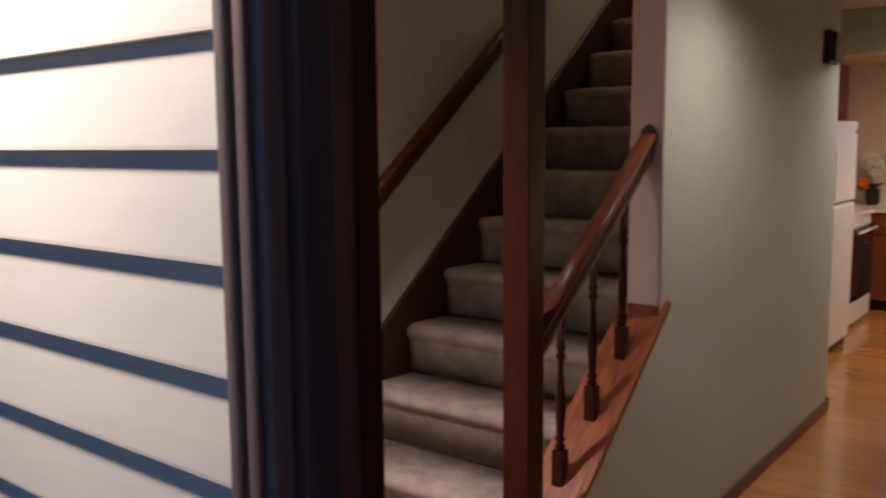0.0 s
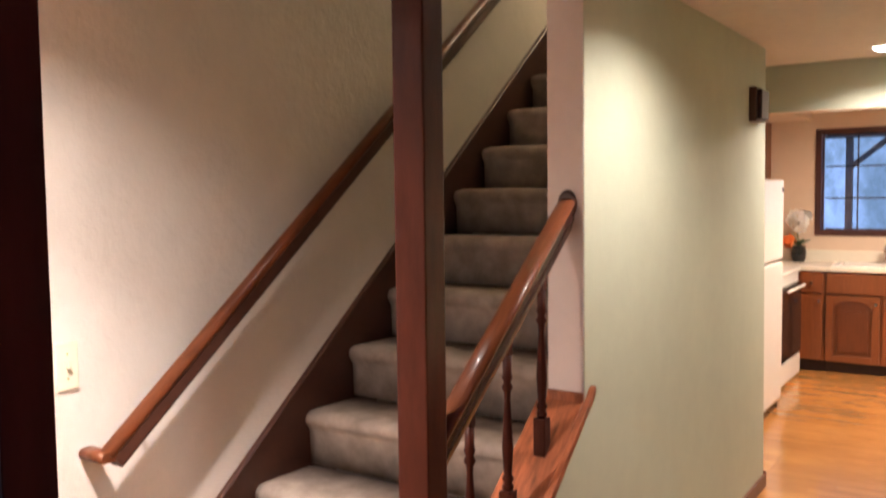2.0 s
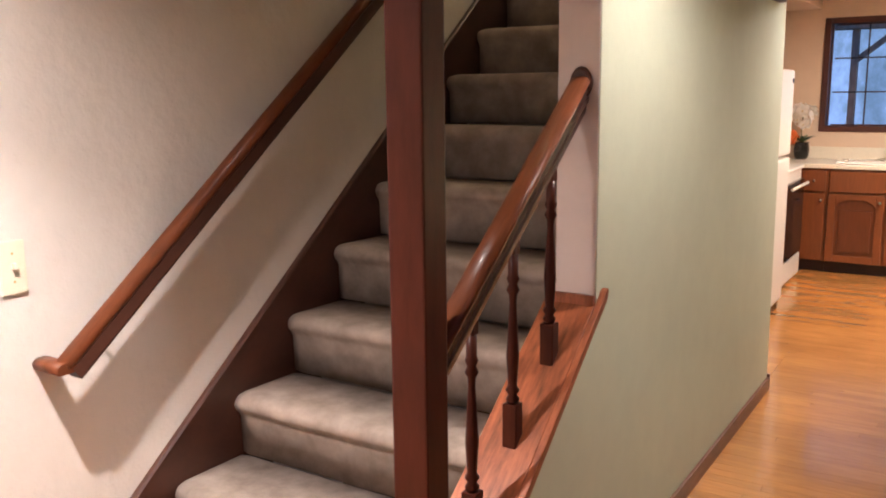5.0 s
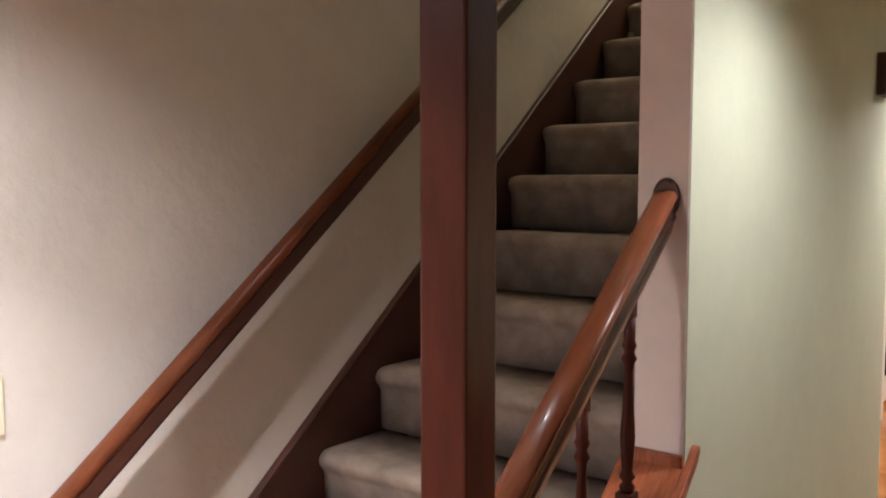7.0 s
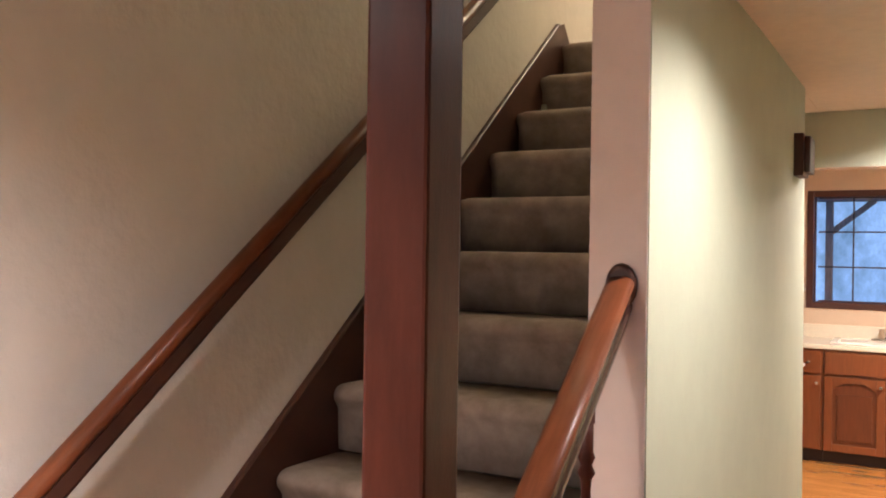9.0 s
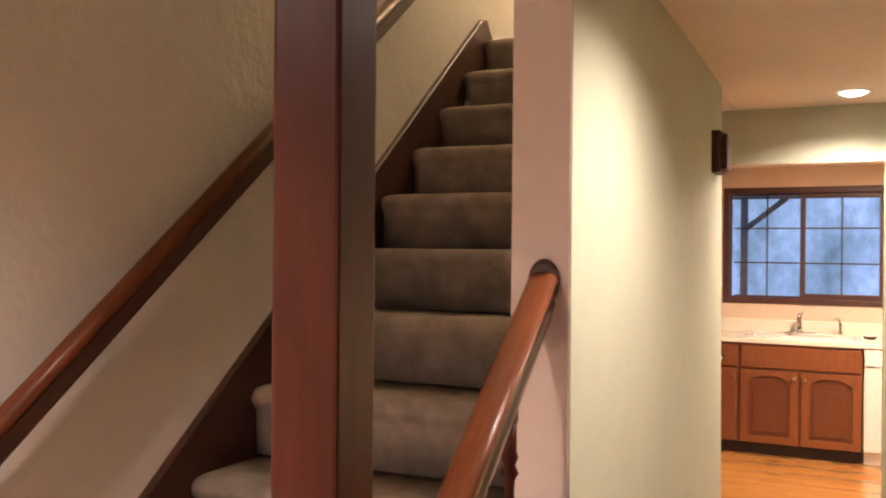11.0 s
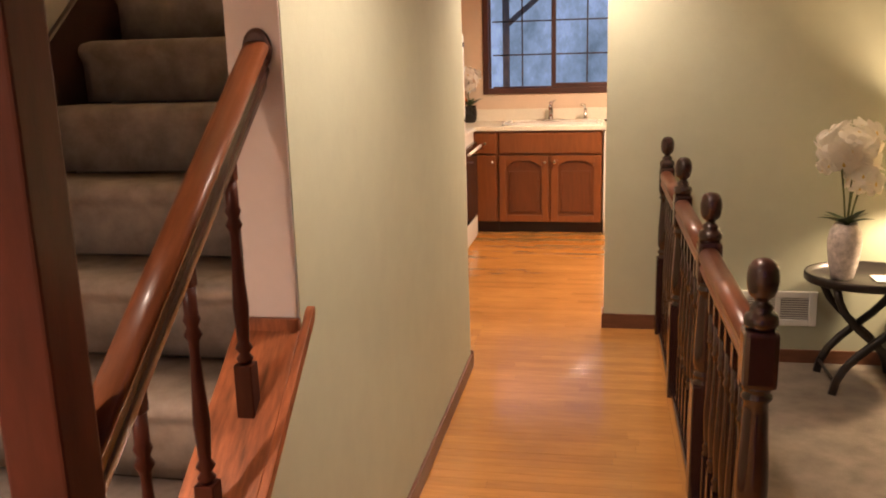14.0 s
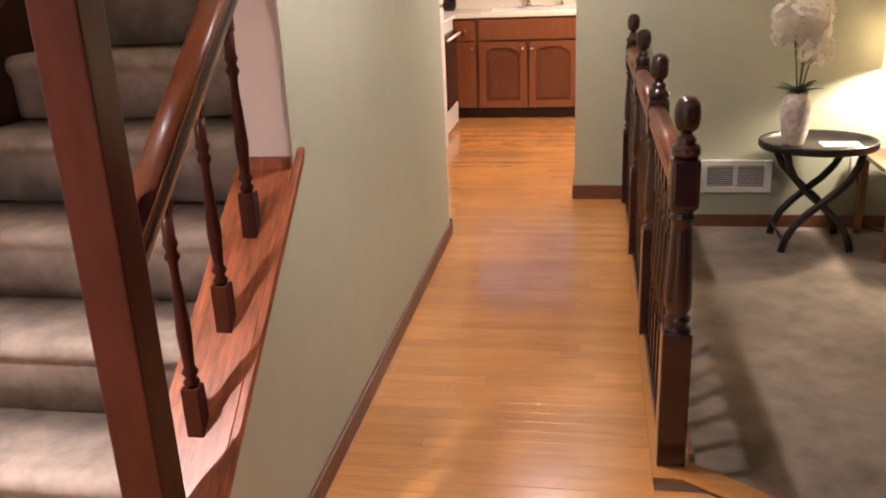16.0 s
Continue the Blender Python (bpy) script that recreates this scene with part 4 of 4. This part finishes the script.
def leaf(bm, p, d, length, width, droop):
    p, d = Vector(p), Vector(d).normalized()
    s = d.cross(Vector((0, 0, 1))).normalized()
    rows = []
    for i in range(6):
        u = i / 5
        c = p + d * (length * u) + Vector((0, 0, -droop * u * u))
        w = width * math.sin(math.pi * (0.12 + 0.86 * u))
        rows.append([bm.verts.new(c - s * w), bm.verts.new(c - Vector((0, 0, w * 0.3))), bm.verts.new(c + s * w)])
    for a, b in zip(rows, rows[1:]):
        for i in (0, 1):
            bm.faces.new((a[i], a[i + 1], b[i + 1], b[i])).smooth = True


kp = stand("kitchen_flowers", -0.51, 5.80, CT, "white orchids with orange blooms in a dark pot on the worktop", "flowers")
part("pot", bm_lathe([(0.045, 0.001), (0.06, 0.03), (0.065, 0.09), (0.055, 0.14), (0.06, 0.15)], 18, (-0.51, 5.80, CT)), M_BLACK, kp)
bouquet(kp, -0.51, 5.78, CT + 0.36, 0.10, 0.11, 12, 0.055, 5, M_PETAL)
bouquet(kp, -0.585, 5.74, CT + 0.19, 0.05, 0.05, 7, 0.045, 6, M_ORANGE)
bm = bmesh.new()
for i in range(9):
    a = i * 0.7
    leaf(bm, (-0.51, 5.80, CT + 0.14), (math.cos(a), math.sin(a), 0.9), 0.16, 0.018, 0.04)
part("leaves", bm, M_LEAF, kp)
part("stem", bm_sweep(circle(0.004, 6), [(-0.51, 5.8, CT + 0.14), (-0.52, 5.79, CT + 0.25), (-0.51, 5.78, CT + 0.36)], up=(0, 1, 0)), M_STEM, kp)

# ---- sunken living room ----
ve = stand("wall_register", 1.563, BACK, 0.045, "white metal wall register with two louvred panels", "vent")
VX0, VX1, VZ0, VZ1 = 1.369, 1.757, 0.045, 0.232
part("duct", bm_box(VX0 + 0.03, VX1 - 0.03, BACK - 0.006, BACK - 0.001, VZ0 + 0.03, VZ1 - 0.03), M_DUCT, ve)
for q in ((VX0, VX0 + 0.04, VZ0, VZ1), (VX1 - 0.04, VX1, VZ0, VZ1), (VX0 + 0.04, VX1 - 0.04, VZ1 - 0.035, VZ1), (VX0 + 0.04, VX1 - 0.04, VZ0, VZ0 + 0.035), (1.551, 1.575, VZ0 + 0.035, VZ1 - 0.035)):
    part("frame", bm_box(q[0], q[1], BACK - 0.022, BACK - 0.001, q[2], q[3], 0.004), M_METALW, ve)
for i in range(9):
    z = VZ0 + 0.042 + i * 0.0125
    for a, b in ((VX0 + 0.041, 1.550), (1.576, VX1 - 0.041)):
        part("slat", bm_box(a, b, BACK - 0.018, BACK - 0.007, z, z + 0.004), M_METALW, ve)

TX, TY, TZ = 1.916, 2.575, 0.392
tt = stand("tray_table", TX, TY, SUNK, "black oval folding tray table with crossed curved legs", "table")
rim = [(0.30, -0.012), (0.307, -0.006), (0.308, 0.022), (0.303, 0.030), (0.296, 0.022), (0.292, 0.0), (0.02, 0.0)]
bm = bm_lathe([(0.02, -0.013)] + rim, 44)
bmesh.ops.scale(bm, vec=(0.955, 0.80, 1), verts=bm.verts)
bmesh.ops.translate(bm, vec=(TX, TY, TZ - 0.012), verts=bm.verts)
part("tray", bm, M_BLACKW, tt)
for yy in (TY - 0.155, TY + 0.155):
    for s in (-1, 1):
        path = []
        for i in range(9):
            u = i / 8
            x = TX + s * (0.172 - 0.35 * u) + s * 0.040 * math.sin(2 * math.pi * u)
            path.append((x, yy + s * 0.0105, SUNK + 0.005 + (TZ - 0.03 - SUNK) * u))
        part("leg", bm_sweep([(-0.017, -0.010), (0.017, -0.010), (0.017, 0.010), (-0.017, 0.010)], path, up=(0, 1, 0)), M_BLACKW, tt)
for x, z in ((TX - 0.185, TZ - 0.022), (TX + 0.185, TZ - 0.022)):
    part("crossbar", bm_sweep(circle(0.009, 8), [(x, TY - 0.155, z), (x, TY + 0.155, z)]), M_BLACKW, tt)
part("crossbar", bm_sweep(circle(0.008, 8), [(TX - 0.165, TY - 0.155, SUNK + 0.07), (TX - 0.165, TY + 0.155, SUNK + 0.07)]), M_BLACKW, tt)
VXc, VYc = 1.793, 2.57
fl = stand("orchid_vase", VXc, VYc, TZ - 0.01, "pearly white vase of white silk orchids on the tray table", "vase")
part("vase", bm_lathe([(0.045, 0.0), (0.052, 0.01), (0.066, 0.07), (0.076, 0.14), (0.078, 0.19), (0.070, 0.235), (0.054, 0.262), (0.050, 0.272), (0.044, 0.265), (0.03, 0.22)], 28, (VXc, VYc, TZ - 0.011)), M_VASE, fl)
bouquet(fl, VXc - 0.010, VYc, 1.015, 0.138, 0.112, 30, 0.066, 3, M_PETAL)
bouquet(fl, VXc + 0.045, VYc - 0.04, 0.868, 0.062, 0.068, 9, 0.062, 8, M_PETAL)
bouquet(fl, VXc - 0.115, VYc - 0.03, 0.935, 0.030, 0.040, 5, 0.046, 9, M_PETAL)
bm = bmesh.new()
for i in range(10):
    a = i * 2.4
    leaf(bm, (VXc, VYc, TZ + 0.255), (math.cos(a), math.sin(a), 0.55 + 0.3 * (i % 3)), 0.15, 0.020, 0.05)
part("leaves", bm, M_LEAF, fl)
for i, (dx, dy) in enumerate(((-0.03, 0), (0.03, 0.02), (0.0, -0.03), (0.06, 0.0))):
    part("stem", bm_sweep(circle(0.0045, 6), [(VXc, VYc, TZ + 0.2), (VXc + dx * 0.6, VYc + dy, TZ + 0.38), (VXc + dx * 1.6, VYc + dy, 0.98)], up=(0, 1, 0)), M_STEM, fl)
thing("papers", bm_box(1.93, 2.12, 2.50, 2.62, TZ - 0.0115, TZ - 0.006, 0.001), M_PAPER, "white leaflets lying on the tray table", "paper")

et = stand("end_table", 2.45, 2.53, SUNK, "brown wooden end table with slim legs", "table")
EX0, EX1, EY0, EY1, EZ = 2.185, 2.72, 2.255, 2.82, 0.305
part("top", bm_box(EX0, EX1, EY0, EY1, EZ - 0.024, EZ, 0.005), M_TABLE, et)
for x in (EX0 + 0.035, EX1 - 0.035):
    for y in (EY0 + 0.035, EY1 - 0.035):
        part("leg", bm_box(x - 0.019, x + 0.019, y - 0.019, y + 0.019, SUNK, EZ - 0.0245, 0.003), M_TABLE, et)
part("apron", bm_box(EX0 + 0.05, EX1 - 0.05, EY0 + 0.025, EY0 + 0.04, EZ - 0.09, EZ - 0.025), M_TABLE, et)
LXc, LYc = 2.40, 2.64
tl = stand("table_lamp", LXc, LYc, EZ, "lit table lamp with a dark bronze base and cream drum shade", "lamp")
part("foot", bm_box(LXc - 0.10, LXc + 0.10, LYc - 0.10, LYc + 0.10, EZ + 0.0005, EZ + 0.042, 0.008), M_BRONZE, tl)
part("body", bm_lathe([(0.060, 0.042), (0.046, 0.07), (0.034, 0.12), (0.030, 0.19), (0.036, 0.23), (0.052, 0.27), (0.066, 0.31), (0.068, 0.335), (0.056, 0.36), (0.022, 0.38), (0.012, 0.40), (0.012, 0.47)], 22, (LXc, LYc, EZ)), M_BRONZE, tl)
sh = bmesh.new()
segs = 36
r0, r1, z0, z1 = 0.190, 0.182, 0.748, 1.026
rings = [[sh.verts.new((LXc + r * math.cos(2 * math.pi * i / segs), LYc + r * math.sin(2 * math.pi * i / segs), z)) for i in range(segs)] for r, z in ((r0, z0), (r1, z1), (r1 - 0.003, z1), (r0 - 0.003, z0))]
for j in range(4):
    a, b = rings[j], rings[(j + 1) % 4]
    for i in range(segs):
        sh.faces.new((a[i], a[(i + 1) % segs], b[(i + 1) % segs], b[i])).smooth = True
part("shade", sh, M_SHADE, tl, "cream fabric drum shade")
part("harp", bm_sweep(circle(0.003, 6), [(LXc, LYc, EZ + 0.46), (LXc - 0.05, LYc, EZ + 0.60), (LXc, LYc, 1.07)], up=(0, 1, 0)), M_BRONZE, tl)
part("finial", bm_lathe([(0.004, 1.06), (0.012, 1.075), (0.014, 1.09), (0.005, 1.11)], 12, (LXc, LYc, 0)), M_BRONZE, tl)

ol = stand("wall_outlet", 2.203, BACK, 0.191, "white wall outlet with a plugged-in cord", "outlet")
part("plate", bm_box(2.168, 2.238, BACK - 0.006, BACK - 0.0005, 0.134, 0.248, 0.003), M_METALW, ol)
part("plug", bm_box(2.189, 2.217, BACK - 0.034, BACK - 0.0065, 0.155, 0.183, 0.005), M_METALW, ol)
part("cord", bm_sweep(circle(0.0035, 6), [(2.203, BACK - 0.03, 0.161), (2.213, BACK - 0.05, 0.031), (2.253, BACK - 0.06, SUNK + 0.02), (2.363, BACK - 0.10, SUNK + 0.005), (2.463, BACK - 0.06, SUNK + 0.005)], up=(0, 1, 0)), M_BLACK, ol)
sd = stand("soap_dish", 0.70, 5.72, CT, "small dark soap dish with a pale sponge beside the sink", "soap dish")
part("dish", bm_lathe([(0.030, 0.001), (0.046, 0.010), (0.052, 0.022), (0.047, 0.022), (0.03, 0.012)], 18, (0.70, 5.72, CT)), M_BRONZE, sd)
part("sponge", bm_box(0.672, 0.728, 5.70, 5.74, CT + 0.013, CT + 0.038, 0.006), M_PAPER, sd)

# ---- outdoors, behind the kitchen window ----
pp = stand("patio_post", -0.45, 8.2, -0.45, "weathered cedar patio post with a diagonal brace", "post")
part("post", bm_box(-0.485, -0.415, 8.15, 8.25, -0.45, 2.118, 0.006), M_CEDAR, pp)
part("brace", bm_sweep([(-0.028, -0.03), (0.028, -0.03), (0.028, 0.03), (-0.028, 0.03)], [(-0.45, 8.2, 1.78), (-0.02, 8.2, 2.13)], up=(0, 1, 0), smooth=False), M_CEDAR, pp)
structure("patio_beam", bm_box(-3, 4, 8.1, 8.3, 2.12, 2.36, 0.01), M_CEDAR, "cedar beam of the patio roof")

# The woods sheet glows: dusk light on the trees is put in as emission.
M_WOODS = bpy.data.materials.new("glowing_dusk_woods")
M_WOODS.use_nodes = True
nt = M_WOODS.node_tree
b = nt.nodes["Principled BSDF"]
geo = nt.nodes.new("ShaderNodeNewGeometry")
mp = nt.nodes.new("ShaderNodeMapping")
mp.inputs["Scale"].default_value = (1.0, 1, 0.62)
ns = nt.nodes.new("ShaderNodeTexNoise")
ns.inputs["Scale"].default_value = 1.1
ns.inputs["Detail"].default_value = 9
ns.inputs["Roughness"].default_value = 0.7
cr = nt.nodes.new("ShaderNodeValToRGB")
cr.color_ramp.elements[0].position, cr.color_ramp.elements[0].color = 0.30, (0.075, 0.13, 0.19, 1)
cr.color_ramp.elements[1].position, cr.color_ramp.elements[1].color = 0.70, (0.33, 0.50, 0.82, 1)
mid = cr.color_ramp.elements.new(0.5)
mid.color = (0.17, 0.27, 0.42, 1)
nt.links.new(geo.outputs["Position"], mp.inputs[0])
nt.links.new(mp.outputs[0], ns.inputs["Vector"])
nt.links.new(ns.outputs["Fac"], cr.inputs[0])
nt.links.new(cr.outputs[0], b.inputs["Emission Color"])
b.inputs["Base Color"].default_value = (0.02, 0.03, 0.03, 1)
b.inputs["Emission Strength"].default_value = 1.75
structure("backdrop", bm_box(-30, 30, 17, 17.2, -0.6, 14), M_WOODS, "glowing backdrop of hazy blue dusk woods behind the house")

# ---- oak strip floor: the hall's boards one by one, the rest joined ----
BW = 0.0572


def plank_rows(x0, x1, y0, y1, rng):
    y = y0
    while y < y1 - 0.004:
        yb2 = min(y + BW, y1)
        x = x0
        first = rng.uniform(0.2, 1.0)
        while x < x1 - 0.001:
            xe = min(x1, x + first)
            if x1 - xe < 0.12:
                xe = x1
            yield x, xe, y, yb2
            x, first = xe, rng.uniform(0.5, 1.3)
        y = yb2


def plank_mesh(bm, x0, x1, y0, y1, lift, slant=0.0):
    g, c = 0.0003, 0.0005
    top = [(x0 + g + c, y0 + g + c), (x1 - g - c, y0 + g + c), (x1 - g - c - slant, y1 - g - c), (x0 + g + c, y1 - g - c)]
    low = [(x0 + g, y0 + g), (x1 - g, y0 + g), (x1 - g - slant, y1 - g), (x0 + g, y1 - g)]
    a = [bm.verts.new((x, y, lift)) for x, y in top]
    b = [bm.verts.new((x, y, lift - c * 0.6)) for x, y in low]
    d = [bm.verts.new((x, y, -0.012)) for x, y in low]
    bm.faces.new(a)
    for i in range(4):
        bm.faces.new((b[i], b[(i + 1) % 4], a[(i + 1) % 4], a[i]))
        bm.faces.new((d[i], d[(i + 1) % 4], b[(i + 1) % 4], b[i]))


rng = random.Random(11)
floor_hall = new("floor_hall")
tagged(floor_hall, "glossy honey oak strip floor of the hall", "floor", kind="structure")
for x0, x1, y0, y1 in plank_rows(0.0, 0.938, -1.05, BACK + 0.06, rng):
    bm = bmesh.new()
    plank_mesh(bm, x0, x1, y0, y1, rng.uniform(-0.0002, 0.0001))
    part("plank", bm, M_OAK, floor_hall)
for i in range(3):
    bm = bmesh.new()
    plank_mesh(bm, 0.938, 0.9952, 0.06 + i * 0.94, min(0.06 + (i + 1) * 0.94, BACK), 0.0)
    part("border_plank", bm, M_OAK, floor_hall)
bm = bmesh.new()
for q in ((LEFT, 3.2, FRONT + 0.02, -1.05), (-1.14, 0.0, -1.05, -0.83), (0.938, 3.2, -1.05, 0.0), (0.9952, 1.046, 0.06, BACK), (LEFT, 0.0, HALL_END, BACK + 0.06), (-1.1, 4.6, BACK + 0.06, WIN_Y)):
    for x0, x1, y0, y1 in plank_rows(*q, rng):
        far, near = edge_x(y0) - 0.072, edge_x(y1) - 0.072
        slant = 0.0
        if y1 < 0.05:
            if x0 > near - 0.02:
                continue
            if x1 > near:
                x1, slant = far, far - near
        plank_mesh(bm, x0, x1, y0, y1, rng.uniform(-0.0002, 0.0001), slant)
rest = part("planks_beyond", bm, M_OAK2, floor_hall)
rest["kind"] = "stuff"
